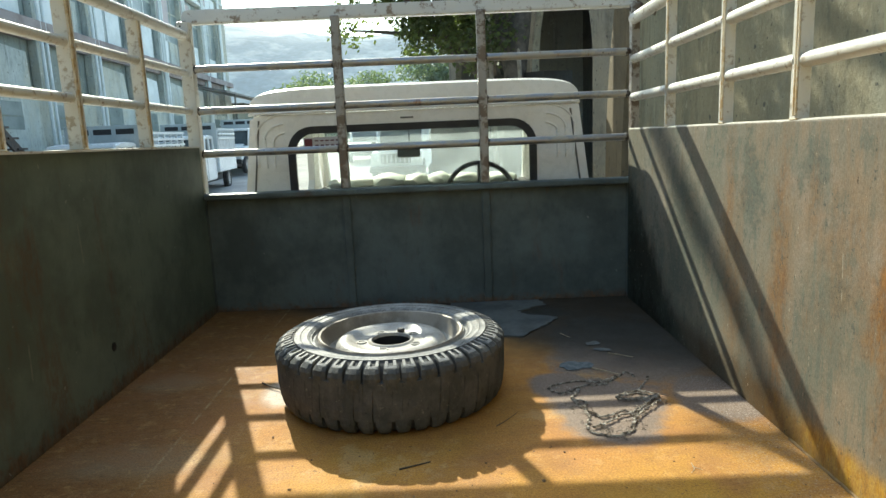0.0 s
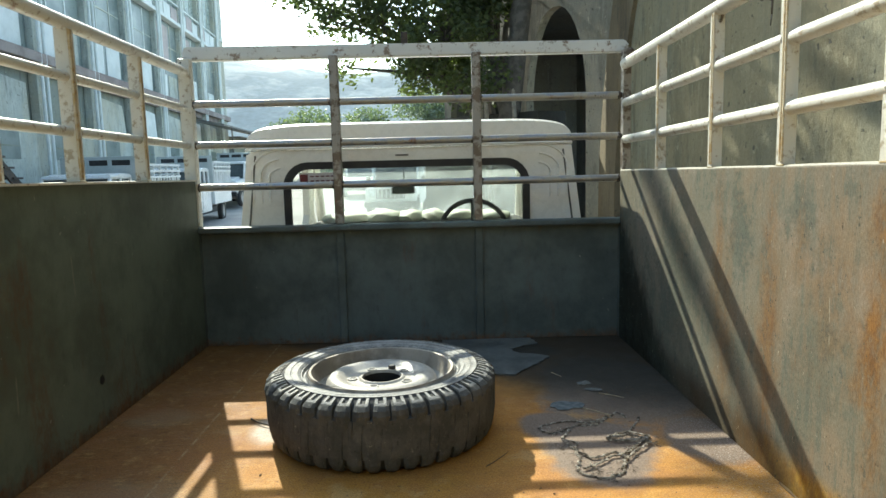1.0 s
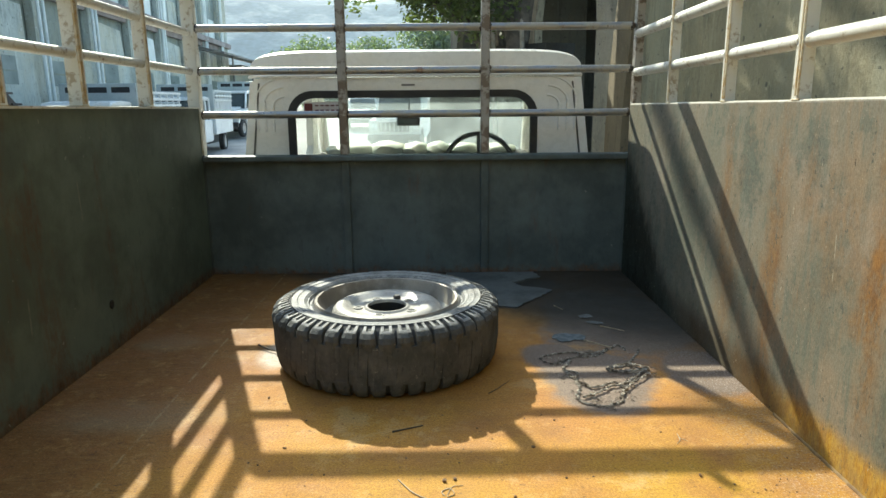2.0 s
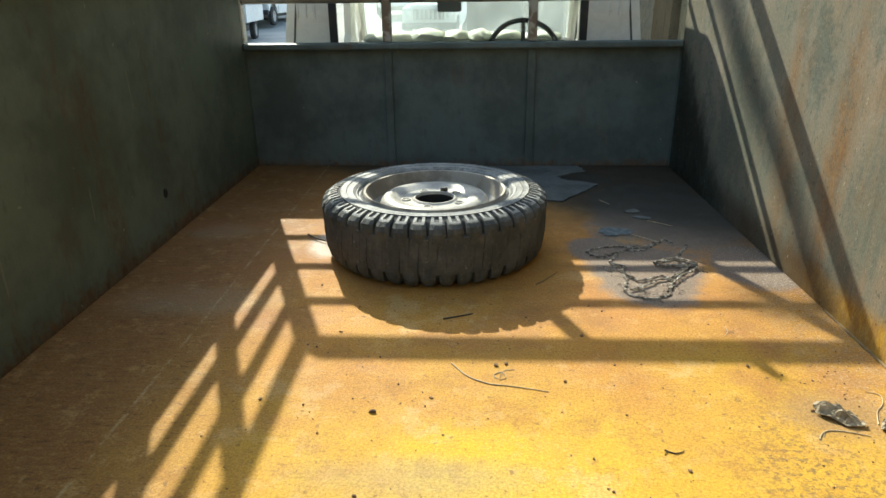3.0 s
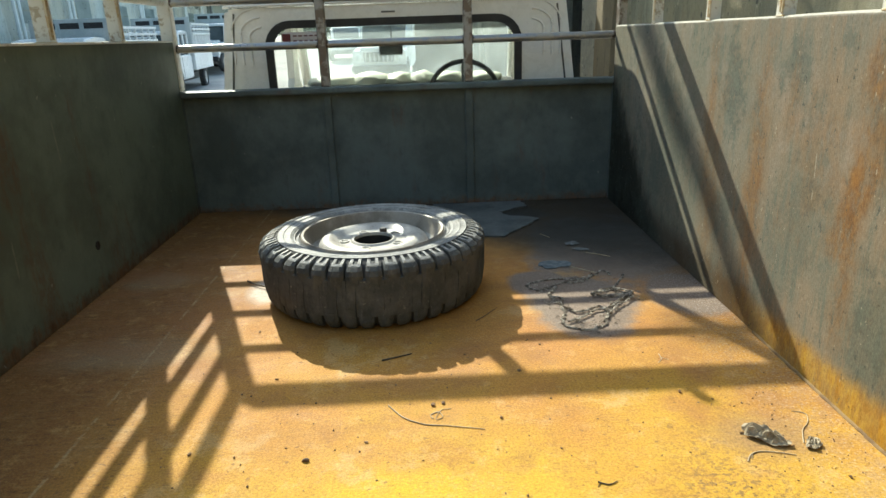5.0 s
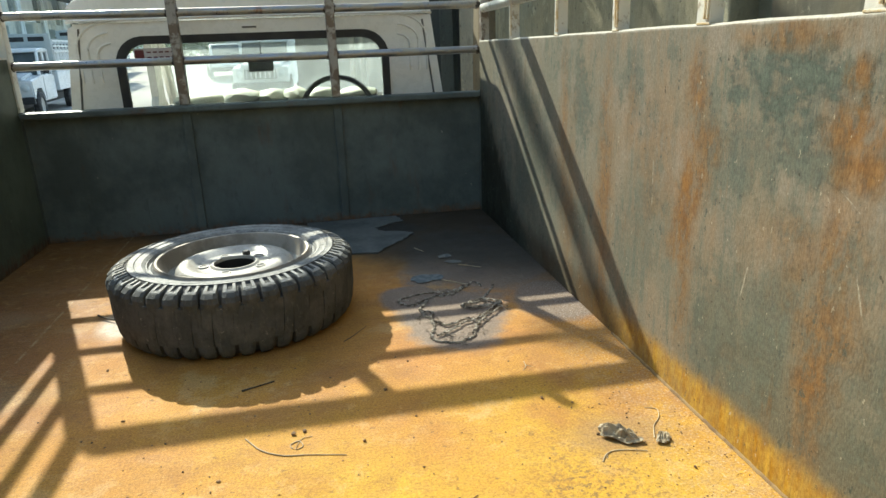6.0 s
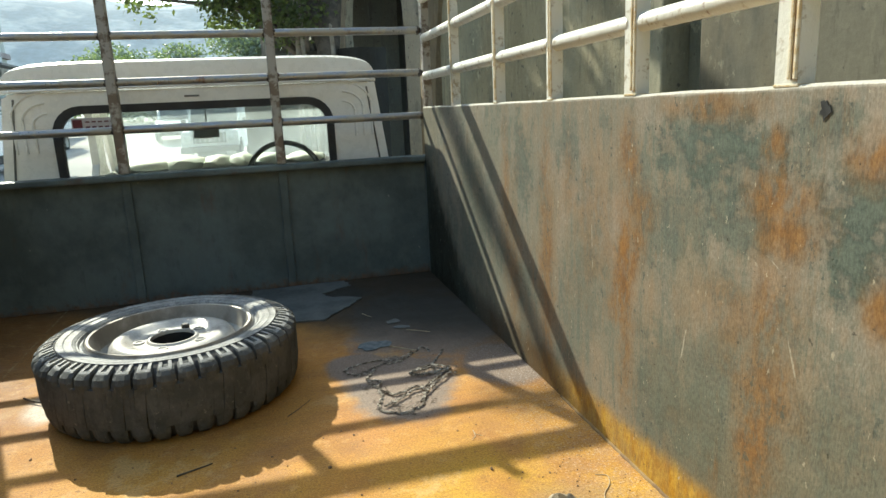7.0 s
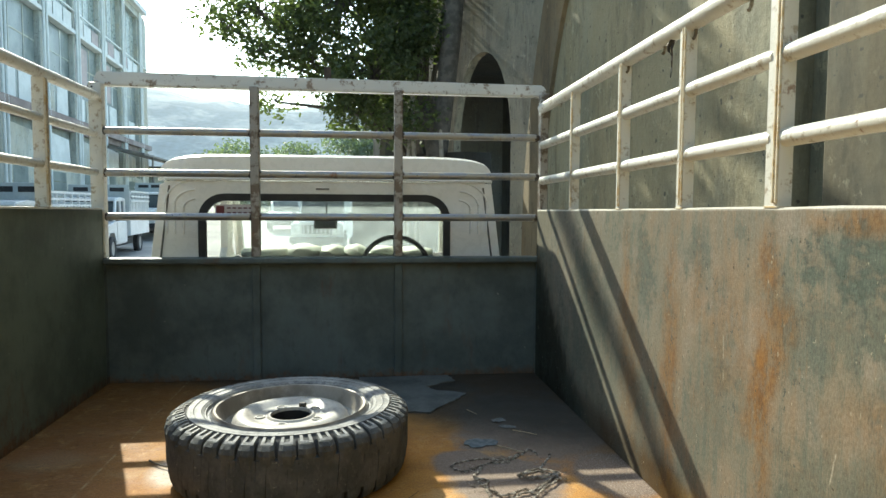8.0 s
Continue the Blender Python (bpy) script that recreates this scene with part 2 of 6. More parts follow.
    # rust bleeding through in lumps and running down
    rust = m.math("MULTIPLY", m.step(m.noise(2.6, 6, 0.7, m.stretch(1, 5, 0.9)), 0.58, 0.72), 0.5)
    for cy, cz, ry, rz, k in ((1.063, 0.632, 0.013, 0.018, 1.0), (1.045, 0.560, 0.035, 0.030, 1.0), (1.030, 0.520, 0.032, 0.026, 1.0), (1.05, 0.405, 0.030, 0.060, 0.75), (1.13, 0.385, 0.070, 0.045, 0.5), (1.055, 0.300, 0.036, 0.062, 1.0), (1.065, 0.225, 0.032, 0.060, 1.0), (1.07, 0.14, 0.02, 0.05, 0.6), (1.41, 0.570, 0.025, 0.060, 0.8), (1.385, 0.510, 0.045, 0.030, 0.8), (1.41, 0.425, 0.035, 0.050, 1.0), (1.43, 0.325, 0.028, 0.060, 1.0), (1.42, 0.220, 0.016, 0.090, 0.8), (1.54, 0.430, 0.06, 0.10, 0.5), (1.78, 0.330, 0.028, 0.200, 0.75), (1.66, 0.52, 0.02, 0.05, 0.5), (0.915, 0.625, 0.025, 0.022, 0.9), (0.893, 0.46, 0.015, 0.03, 0.9), (1.19, 0.682, 0.07, 0.016, 0.75), (2.05, 0.45, 0.02, 0.2, 0.6), (2.0, 0.25, 0.03, 0.2, 0.5)):
        rust = m.math("MAXIMUM", rust, m.math("MULTIPLY", m.blob(y, z, cy, cz, ry * 1.35, rz * 1.15, wob, 0.9), k * 0.92))
    rust = m.math("MULTIPLY", rust, m.step(m.math("ADD", m.math("MULTIPLY", fine, 0.55), m.math("MULTIPLY", m.noise(22, 6, 0.66, m.stretch(1, 1.5, 0.7)), 0.5)), 0.41, 0.54, 0.38, 1.0))
    col = m.mix(m.math("MULTIPLY", rust, 0.97), col, m.mix(m.step(fine, 0.35, 0.65), (0.145, 0.066, 0.022), (0.265, 0.132, 0.042)))
    # yellow deck paint brushed up along the foot
    foot = m.math("ADD", z, m.math("MULTIPLY", wob, 0.012))
    yel = m.math("MULTIPLY", m.step(foot, 0.045, 0.095, 1.0, 0.0), m.step(m.math("ADD", y, m.math("MULTIPLY", wob, 0.08)), 1.65, 2.05, 1.0, 0.0))
    col = m.mix(m.math("MULTIPLY", yel, m.step(brush, 0.3, 0.6, 1.0, 0.72)), col, m.mix(m.step(fine, 0.35, 0.65), (0.36, 0.17, 0.015), (0.52, 0.31, 0.05)))
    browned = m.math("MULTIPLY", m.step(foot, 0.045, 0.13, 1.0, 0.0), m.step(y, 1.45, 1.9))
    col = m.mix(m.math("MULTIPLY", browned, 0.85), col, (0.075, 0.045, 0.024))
    # wet black dirt splashed up in the front corner, darkened to hold its shade
    splash_shade = m.step(m.math("ADD", m.math("SUBTRACT", m.math("MULTIPLY", y, 0.8), z), m.math("MULTIPLY", wob, 0.07)), 1.80, 1.95)
    col = m.mix(m.math("MULTIPLY", splash_shade, 0.9), col, (0.026, 0.027, 0.020))
    # chips and scratches
    hair = m.noise(16, 5, 0.7, m.stretch(1, 9.0, 0.55))
    col = m.mix(m.math("MULTIPLY", m.step(hair, 0.64, 0.70), 0.18), col, (0.33, 0.285, 0.21))
    col = m.mix(m.math("MULTIPLY", m.step(hair, 0.36, 0.30), 0.22), col, (0.085, 0.082, 0.062))
    flecks = m.math("MULTIPLY", m.step(m.noise(58, 5, 0.7, m.stretch(1, 1.3, 0.9)), 0.60, 0.64), m.step(m.noise(7, 4, 0.6), 0.42, 0.58))
    col = m.mix(m.math("MULTIPLY", flecks, 0.65), col, (0.060, 0.076, 0.068))
    chips = m.step(m.noise(70, 3, 0.6, m.stretch(1, 1.5, 0.8)), 0.69, 0.715)
    col = m.mix(m.math("MULTIPLY", chips, 0.6), col, (0.44, 0.39, 0.29))
    pits = m.step(m.noise(62, 3, 0.6), 0.70, 0.73)
    col = m.mix(m.math("MULTIPLY", pits, 0.7), col, (0.05, 0.045, 0.035))
    for cy, cz, half, slope in ((2.335, 0.55, 0.055, 0.02), (1.045, 0.475, 0.012, 1.6), (1.01, 0.365, 0.030, 0.35), (1.235, 0.30, 0.03, -0.2), (1.55, 0.40, 0.05, 0.05)):
        d = m.math("ABSOLUTE", m.math("SUBTRACT", m.math("SUBTRACT", y, cy), m.math("MULTIPLY", m.math("SUBTRACT", z, cz), slope)))
        on = m.math("MULTIPLY", m.step(d, 0.0008, 0.0022, 1.0, 0.0), m.step(m.math("ABSOLUTE", m.math("SUBTRACT", z, cz)), half * 0.8, half, 1.0, 0.0))
        col = m.mix(m.math("MULTIPLY", m.math("MULTIPLY", on, 0.55), m.step(fine, 0.44, 0.52)), col, (0.48, 0.44, 0.35))
    col = m.mix(m.step(m.noise(3.1, 7, 0.7), 0.42, 0.60, 0.0, 0.24), col, m.mix(dabs, (0.112, 0.134, 0.112), (0.168, 0.184, 0.152)))
    edge = m.step(m.math("ADD", m.math("ADD", z, m.math("MULTIPLY", y, 0.0095)), m.math("MULTIPLY", wob, 0.003)), 0.7065, 0.7125)
    col = m.mix(m.math("MULTIPLY", edge, 0.6), col, (0.6, 0.57, 0.5))
    col = m.mix(0.28, col, m.mix(m.step(grain, 0.32, 0.68), (0.2, 0.2, 0.2), (0.8, 0.8, 0.8)), "OVERLAY")
    m.color(col)
    m.rough(m.step(fine, 0.3, 0.7, 0.62, 0.82))
    m.bump(m.math("ADD", m.math("ADD", grain, m.math("MULTIPLY", dabs, 1.5)), m.math("MULTIPLY", rust, 0.8)), 0.2, 0.004)
    return m.m


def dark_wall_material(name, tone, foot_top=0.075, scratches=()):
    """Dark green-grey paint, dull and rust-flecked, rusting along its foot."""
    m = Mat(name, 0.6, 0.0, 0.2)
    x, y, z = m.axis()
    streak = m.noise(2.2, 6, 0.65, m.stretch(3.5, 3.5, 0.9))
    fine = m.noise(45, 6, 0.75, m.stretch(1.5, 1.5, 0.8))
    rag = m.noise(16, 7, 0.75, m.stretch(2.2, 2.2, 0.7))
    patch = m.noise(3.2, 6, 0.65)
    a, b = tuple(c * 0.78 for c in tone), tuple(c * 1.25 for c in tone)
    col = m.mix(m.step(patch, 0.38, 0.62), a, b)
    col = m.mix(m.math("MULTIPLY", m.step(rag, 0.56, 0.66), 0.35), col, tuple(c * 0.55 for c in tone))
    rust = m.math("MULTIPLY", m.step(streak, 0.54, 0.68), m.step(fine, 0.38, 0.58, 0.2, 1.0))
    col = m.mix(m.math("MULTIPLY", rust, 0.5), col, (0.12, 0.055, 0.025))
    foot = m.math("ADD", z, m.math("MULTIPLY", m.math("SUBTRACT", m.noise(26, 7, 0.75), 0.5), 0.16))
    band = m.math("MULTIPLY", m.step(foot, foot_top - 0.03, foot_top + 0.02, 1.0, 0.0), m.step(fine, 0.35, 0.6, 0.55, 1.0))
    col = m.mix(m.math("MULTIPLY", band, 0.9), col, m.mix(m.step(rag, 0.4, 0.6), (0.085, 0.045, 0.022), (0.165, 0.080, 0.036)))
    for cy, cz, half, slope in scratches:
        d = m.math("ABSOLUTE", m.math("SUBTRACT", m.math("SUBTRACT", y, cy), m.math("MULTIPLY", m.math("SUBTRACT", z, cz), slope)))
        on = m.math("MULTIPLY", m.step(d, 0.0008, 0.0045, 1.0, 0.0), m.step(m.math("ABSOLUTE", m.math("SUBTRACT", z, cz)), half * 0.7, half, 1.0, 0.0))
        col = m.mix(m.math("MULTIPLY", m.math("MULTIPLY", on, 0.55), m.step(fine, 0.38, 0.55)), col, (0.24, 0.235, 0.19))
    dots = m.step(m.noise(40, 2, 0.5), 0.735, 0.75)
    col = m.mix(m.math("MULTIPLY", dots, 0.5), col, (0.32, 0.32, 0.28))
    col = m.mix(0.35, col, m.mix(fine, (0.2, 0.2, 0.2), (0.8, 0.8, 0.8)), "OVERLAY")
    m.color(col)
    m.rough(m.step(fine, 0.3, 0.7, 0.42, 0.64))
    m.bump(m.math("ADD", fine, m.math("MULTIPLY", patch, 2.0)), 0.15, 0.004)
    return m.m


def worn_paint(name, paint, under, scale=14, cover=0.6, rough=0.45, metal_under=0.0, relief=0.2, rust=0.75):
    """Paint worn through to what lies under it, with rust at the joints."""
    m = Mat(name, rough, 0.0, 0.45)
    n = m.noise(scale, 5, 0.7)
    f = m.noise(90, 3, 0.6)
    w = m.step(m.math("ADD", n, m.math("MULTIPLY", f, 0.15)), cover, cover + 0.10)
    col = m.mix(m.noise(5, 3), tuple(c * 0.82 for c in paint), paint)
    col = m.mix(w, col, under)
    r = m.step(m.noise(scale * 0.7, 5, 0.75, m.stretch(1.3, 0.8, 1.1)), 0.60, 0.70)
    col = m.mix(m.math("MULTIPLY", r, rust), col, (0.20, 0.085, 0.03))
    m.color(col)
    if metal_under:
        m.put(m.b.inputs["Metallic"], m.math("MULTIPLY", w, metal_under))
    m.rough(m.step(f, 0.2, 0.8, rough - 0.1, rough + 0.15))
    m.bump(m.math("ADD", f, n), relief, 0.002)
    return m.m


def concrete_material(name, a, b, streak_col, relief=0.4):
    """Weathered cement render with damp runs from above."""
    m = Mat(name, 0.85, 0.0, 0.25)
    n = m.noise(0.9, 6, 0.65)
    runs = m.noise(1.1, 7, 0.7, m.stretch(1.5, 1.5, 0.4))
    f = m.noise(26, 6, 0.7)
    col = m.mix(m.step(n, 0.3, 0.7), a, b)
    col = m.mix(m.math("MULTIPLY", m.step(runs, 0.48, 0.64), 0.72), col, streak_col)
    col = m.mix(m.math("MULTIPLY", m.step(m.noise(2.3, 5, 0.7, m.stretch(3, 3, 0.4)), 0.60, 0.7), 0.5), col, tuple(min(c * 1.5, 0.8) for c in a))
    tan = m.step(m.noise(0.55, 7, 0.7, m.stretch(1, 1, 0.6)), 0.46, 0.60)
    col = m.mix(m.math("MULTIPLY", tan, 0.55), col, (a[0] * 0.98, a[1] * 0.86, a[2] * 0.70))
    scab = m.math("MULTIPLY", m.step(m.noise(7, 8, 0.8), 0.56, 0.62), m.step(m.noise(0.9, 4, 0.6), 0.50, 0.62))
    col = m.mix(m.math("MULTIPLY", scab, 0.55), col, tuple(min(c * 1.7, 0.8) for c in a))
    thin = m.noise(9, 6, 0.75, m.stretch(1, 1, 0.22))
    col = m.mix(m.math("MULTIPLY", m.step(thin, 0.54, 0.63), 0.45), col, tuple(c * 0.6 for c in b))
    pits = m.step(m.noise(17, 3, 0.5), 0.665, 0.70)
    col = m.mix(m.math("MULTIPLY", pits, 0.7), col, (0.05, 0.05, 0.045))
    col = m.mix(0.4, col, m.mix(f, (0.2, 0.2, 0.2), (0.8, 0.8, 0.8)), "OVERLAY")
    m.color(col)
    m.bump(m.math("ADD", f, m.math("MULTIPLY", n, 2.0)), relief, 0.02)
    return m.m


def leaf_material(name, a, b):
    m = Mat(name, 0.5, 0.0, 0.35)
    g = m.t.nodes.new("ShaderNodeNewGeometry")
    col = m.mix(g.outputs["Random Per Island"], a, b)
    m.color(col)
    tr = m.t.nodes.new("ShaderNodeBsdfTranslucent")
    m.put(tr.inputs["Color"], m.mix(g.outputs["Random Per Island"], (0.10, 0.15, 0.035), (0.21, 0.28, 0.06)))
    mx = m.t.nodes.new("ShaderNodeMixShader")
    mx.inputs[0].default_value = 0.48
    m.link(m.b.outputs[0], mx.inputs[1])
    m.link(tr.outputs[0], mx.inputs[2])
    m.link(mx.outputs[0], m.t.nodes["Material Output"].inputs["Surface"])
    return m.m


def glass_material():
    """Clear glass with a film of dust that catches the light from behind."""
    m = Mat("dusty_window_glass", 0.02, 0.0, 0.5)
    m.color((0.95, 0.98, 0.96))
    m.b.inputs["Transmission Weight"].default_value = 1.0
    m.b.inputs["IOR"].default_value = 1.02
    tr = m.t.nodes.new("ShaderNodeBsdfTranslucent")
    tr.inputs["Color"].default_value = (0.72, 0.80, 0.82, 1)
    mx = m.t.nodes.new("ShaderNodeMixShader")
    m.link(m.step(m.noise(3.5, 5, 0.65), 0.25, 0.75, 0.07, 0.17), mx.inputs[0])
    m.link(m.b.outputs[0], mx.inputs[1])
    m.link(tr.outputs[0], mx.inputs[2])
    m.link(mx.outputs[0], m.t.nodes["Material Output"].inputs["Surface"])
    return m.m


def sticker_material():
    """Pale film on the glass that glows a little with the daylight behind it."""
    m = Mat("pale_sticker", 0.5, 0.0, 0.3)
    col = m.mix(m.noise(30, 4), (0.76, 0.71, 0.70), (0.69, 0.64, 0.63))
    m.color(col)
    tr = m.t.nodes.new("ShaderNodeBsdfTranslucent")
    m.put(tr.inputs["Color"], (0.80, 0.79, 0.78))
    mx = m.t.nodes.new("ShaderNodeMixShader")
    mx.inputs[0].default_value = 0.3
    m.link(m.b.outputs[0], mx.inputs[1])
    m.link(tr.outputs[0], mx.inputs[2])
    m.link(mx.outputs[0], m.t.nodes["Material Output"].inputs["Surface"])
    return m.m


def tread_material():
    """Worn grey-black rubber, scuffed, with dried mud and pale flecks."""
    m = Mat("tyre_tread_worn", 0.82, 0.0, 0.3)
    n = m.noise(13, 7, 0.7)
    f = m.noise(120, 5, 0.75)
    scuff = m.noise(34, 7, 0.75, m.stretch(1.6, 1.6, 0.7))
    col = m.mix(m.step(n, 0.38, 0.62), (0.062, 0.063, 0.058), (0.104, 0.102, 0.093))
    col = m.mix(m.math("MULTIPLY", m.step(scuff, 0.54, 0.66), 0.55), col, (0.150, 0.142, 0.124))
    col = m.mix(m.math("MULTIPLY", m.step(scuff, 0.42, 0.34), 0.6), col, (0.024, 0.024, 0.022))
    col = m.mix(m.math("MULTIPLY", m.step(m.noise(70, 4, 0.7), 0.645, 0.70), 0.6), col, (0.32, 0.30, 0.25))
    col = m.mix(0.4, col, m.mix(f, (0.2, 0.2, 0.2), (0.8, 0.8, 0.8)), "OVERLAY")
    m.color(col)
    m.bump(m.math("ADD", f, m.math("MULTIPLY", scuff, 3.0)), 0.5, 0.004)
    return m.m


def sidewall_material():
    """Grey rubber under dried dust, rubbed dark in places, with scuffs and pale flecks."""
    m = Mat("tyre_sidewall_dusty", 0.62, 0.0, 0.4)
    n = m.noise(17, 7, 0.72)
    f = m.noise(150, 5, 0.75)
    scuff = m.noise(60, 7, 0.8)
    col = m.mix(m.step(n, 0.36, 0.62), (0.165, 0.162, 0.152), (0.30, 0.292, 0.270))
    col = m.mix(m.math("MULTIPLY", m.step(scuff, 0.47, 0.38), 0.65), col, (0.075, 0.073, 0.068))
    col = m.mix(m.math("MULTIPLY", m.step(scuff, 0.60, 0.66), 0.6), col, (0.44, 0.42, 0.37))
    col = m.mix(m.math("MULTIPLY", m.step(m.noise(7, 6, 0.7), 0.55, 0.68), 0.5), col, (0.24, 0.20, 0.15))
    col = m.mix(0.4, col, m.mix(f, (0.2, 0.2, 0.2), (0.8, 0.8, 0.8)), "OVERLAY")
    m.color(col)
    m.rough(m.step(scuff, 0.3, 0.7, 0.42, 0.78))
    m.bump(m.math("ADD", f, m.math("MULTIPLY", scuff, 2.5)), 0.45, 0.003)
    return m.m


def rim_material():
    """Old silver-grey wheel paint, scuffed, with brown dust in the well."""
    m = Mat("rim_grey_paint", 0.45, 0.0, 0.5)
    n = m.noise(11, 6, 0.7)
    f = m.noise(130, 4, 0.7)
    col = m.mix(m.step(n, 0.35, 0.65), (0.46, 0.435, 0.385), (0.33, 0.305, 0.265))
    chips = m.step(m.noise(44, 6, 0.78), 0.58, 0.64)
    col = m.mix(m.math("MULTIPLY", chips, 0.75), col, (0.14, 0.10, 0.07))
    stain = m.step(m.noise(15, 8, 0.8), 0.53, 0.62)
    col = m.mix(m.math("MULTIPLY", stain, 0.45), col, (0.19, 0.155, 0.12))
    col = m.mix(m.math("MULTIPLY", m.step(m.noise(6, 5, 0.7), 0.55, 0.72), 0.5), col, (0.23, 0.185, 0.135))
    col = m.mix(0.4, col, m.mix(f, (0.2, 0.2, 0.2), (0.8, 0.8, 0.8)), "OVERLAY")
    m.color(col)
    m.rough(m.step(n, 0.3, 0.7, 0.28, 0.5))
    m.bump(f, 0.15, 0.002)
    return m.m


SCRATCHES = ((1.38, 0.54, 0.10, -0.05), (1.454, 0.55, 0.09, 0.0), (1.387, 0.28, 0.12, -0.04), (1.449, 0.22, 0.10, 0.02), (1.184, 0.345, 0.03, 0.0), (2.05, 0.45, 0.06, -0.05), (1.78, 0.22, 0.05, 0.03))
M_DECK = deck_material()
M_FADED = faded_wall_material()
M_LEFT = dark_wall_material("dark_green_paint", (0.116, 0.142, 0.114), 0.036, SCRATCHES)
M_FRONT = dark_wall_material("dark_slate_paint", (0.098, 0.118, 0.112), 0.020)
M_CREAM = worn_paint("cream_paint", (0.72, 0.70, 0.625), (0.40, 0.34, 0.25), 34, 0.625, 0.36, relief=0.45)
M_EDGE = worn_paint("rust_tinged_cream", (0.68, 0.60, 0.44), (0.50, 0.37, 0.20), 30, 0.56, 0.5, relief=0.4, rust=0.25)
M_GRIMY = simple("grimy_paint_drip", (0.30, 0.265, 0.20), (0.14, 0.115, 0.08), 40, 0.7, 0.0, 160)
M_RAIL = worn_paint("worn_rail_paint", (0.40, 0.36, 0.29), (0.30, 0.29, 0.28), 11, 0.52, 0.34, 0.8)
M_POST = worn_paint("worn_post_paint", (0.36, 0.33, 0.29), (0.15, 0.115, 0.09), 19, 0.53, 0.38, 0.3)
M_RUSTY = simple("rusty_seam", (0.26, 0.16, 0.07), (0.40, 0.31, 0.18), 24, 0.8, 0.0, 120)
M_BEAD = simple("pale_weld_bead", (0.24, 0.155, 0.065), (0.15, 0.09, 0.04), 30, 0.7, 0.0, 160)
M_TOPRAIL = worn_paint("white_rail_paint", (0.74, 0.74, 0.70), (0.26, 0.20, 0.15), 26, 0.63, 0.45)
M_CAB = simple("cab_white_paint", (0.80, 0.79, 0.745), (0.74, 0.72, 0.665), 5, 0.28, 0.0, 40, 0.0, 0.5, 0.35, 0.7, 0.08)
M_RUBBER = simple("tyre_rubber", (0.035, 0.034, 0.033), (0.065, 0.06, 0.055), 14, 0.75, 0.0, 120, 0.25, 0.3)
M_RUBBER_TOP = sidewall_material()
M_LUG = tread_material()
M_RIM = rim_material()
M_RIMWELL = simple("rim_well_dust", (0.34, 0.30, 0.25), (0.19, 0.16, 0.125), 10, 0.5, 0.15, 110, 0.15, 0.5)
M_GASKET = simple("black_rubber_gasket", (0.02, 0.02, 0.022), (0.03, 0.03, 0.03), 20, 0.55)
M_BLACK = simple("black_plastic", (0.018, 0.018, 0.018), (0.03, 0.03, 0.03), 12, 0.5)
M_GLASS = glass_material()
M_STEEL = simple("dark_steel", (0.05, 0.045, 0.04), (0.10, 0.07, 0.05), 18, 0.6, 0.3)
M_CONC = concrete_material("weathered_concrete", (0.30, 0.275, 0.185), (0.195, 0.186, 0.128), (0.105, 0.10, 0.072))
M_CONC2 = concrete_material("arcade_render", (0.31, 0.275, 0.205), (0.20, 0.183, 0.142), (0.105, 0.10, 0.082))
# tan plaster, its tone lowered to hold the shade on this stretch
M_CONC3 = concrete_material("shade_toned_tan_plaster", (0.148, 0.133, 0.092), (0.104, 0.096, 0.068), (0.062, 0.058, 0.043), 0.12)
M_RIB = concrete_material("brown_damp_plaster", (0.20, 0.158, 0.098), (0.14, 0.113, 0.074), (0.075, 0.064, 0.045), 0.2)
M_DARKSTONE = concrete_material("dark_low_wall_stone", (0.045, 0.046, 0.042), (0.032, 0.033, 0.030), (0.02, 0.02, 0.018), 0.3)
# arcade plaster darkened so that the inside reads as shaded
M_ARCADE_SHADE = concrete_material("shade_darkened_plaster", (0.19, 0.185, 0.165), (0.13, 0.128, 0.115), (0.08, 0.078, 0.07))
M_GROUND = simple("dusty_ground", (0.44, 0.41, 0.36), (0.33, 0.31, 0.275), 0.5, 0.9, 0.0, 14, 0.4, 0.2)
M_LEAF = leaf_material("tree_leaf", (0.062, 0.082, 0.046), (0.115, 0.140, 0.074))
# far leaves are greyed and paled to hold the haze of distance
M_LEAF_FAR = leaf_material("hazed_far_foliage", (0.16, 0.19, 0.17), (0.225, 0.25, 0.215))
M_ROOT = simple("pale_root", (0.34, 0.31, 0.26), (0.24, 0.21, 0.17), 8, 0.9, 0.0, 60, 0.5)
M_BARK = simple("bark", (0.075, 0.07, 0.06), (0.13, 0.115, 0.10), 9, 0.9, 0.0, 60, 0.6)
# building render and glass are paled to stand in for haze over the yard
M_BLDG = concrete_material("grey_building_render", (0.46, 0.49, 0.445), (0.34, 0.37, 0.335), (0.21, 0.235, 0.215))
M_BLDG_L = simple("pale_slab_paint", (0.62, 0.66, 0.64), (0.54, 0.58, 0.56), 2, 0.8, 0.0, 30)
M_BWIN = simple("haze_paled_window_glass", (0.18, 0.235, 0.22), (0.31, 0.365, 0.335), 0.9, 0.3, 0.0, 9, 0.0, 0.5)
# darker copies of render and glass, with the openings' shade in the colour
M_BLDG_D = concrete_material("shade_dimmed_render", (0.25, 0.285, 0.26), (0.185, 0.215, 0.198), (0.115, 0.135, 0.125))
M_BWIN_D = simple("shade_dimmed_glass", (0.105, 0.138, 0.132), (0.185, 0.225, 0.21), 0.8, 0.35, 0.0, 9, 0.0, 0.5)
M_BROWN = simple("stained_brown_concrete", (0.20, 0.165, 0.15), (0.27, 0.235, 0.215), 1.5, 0.85, 0.0, 24)
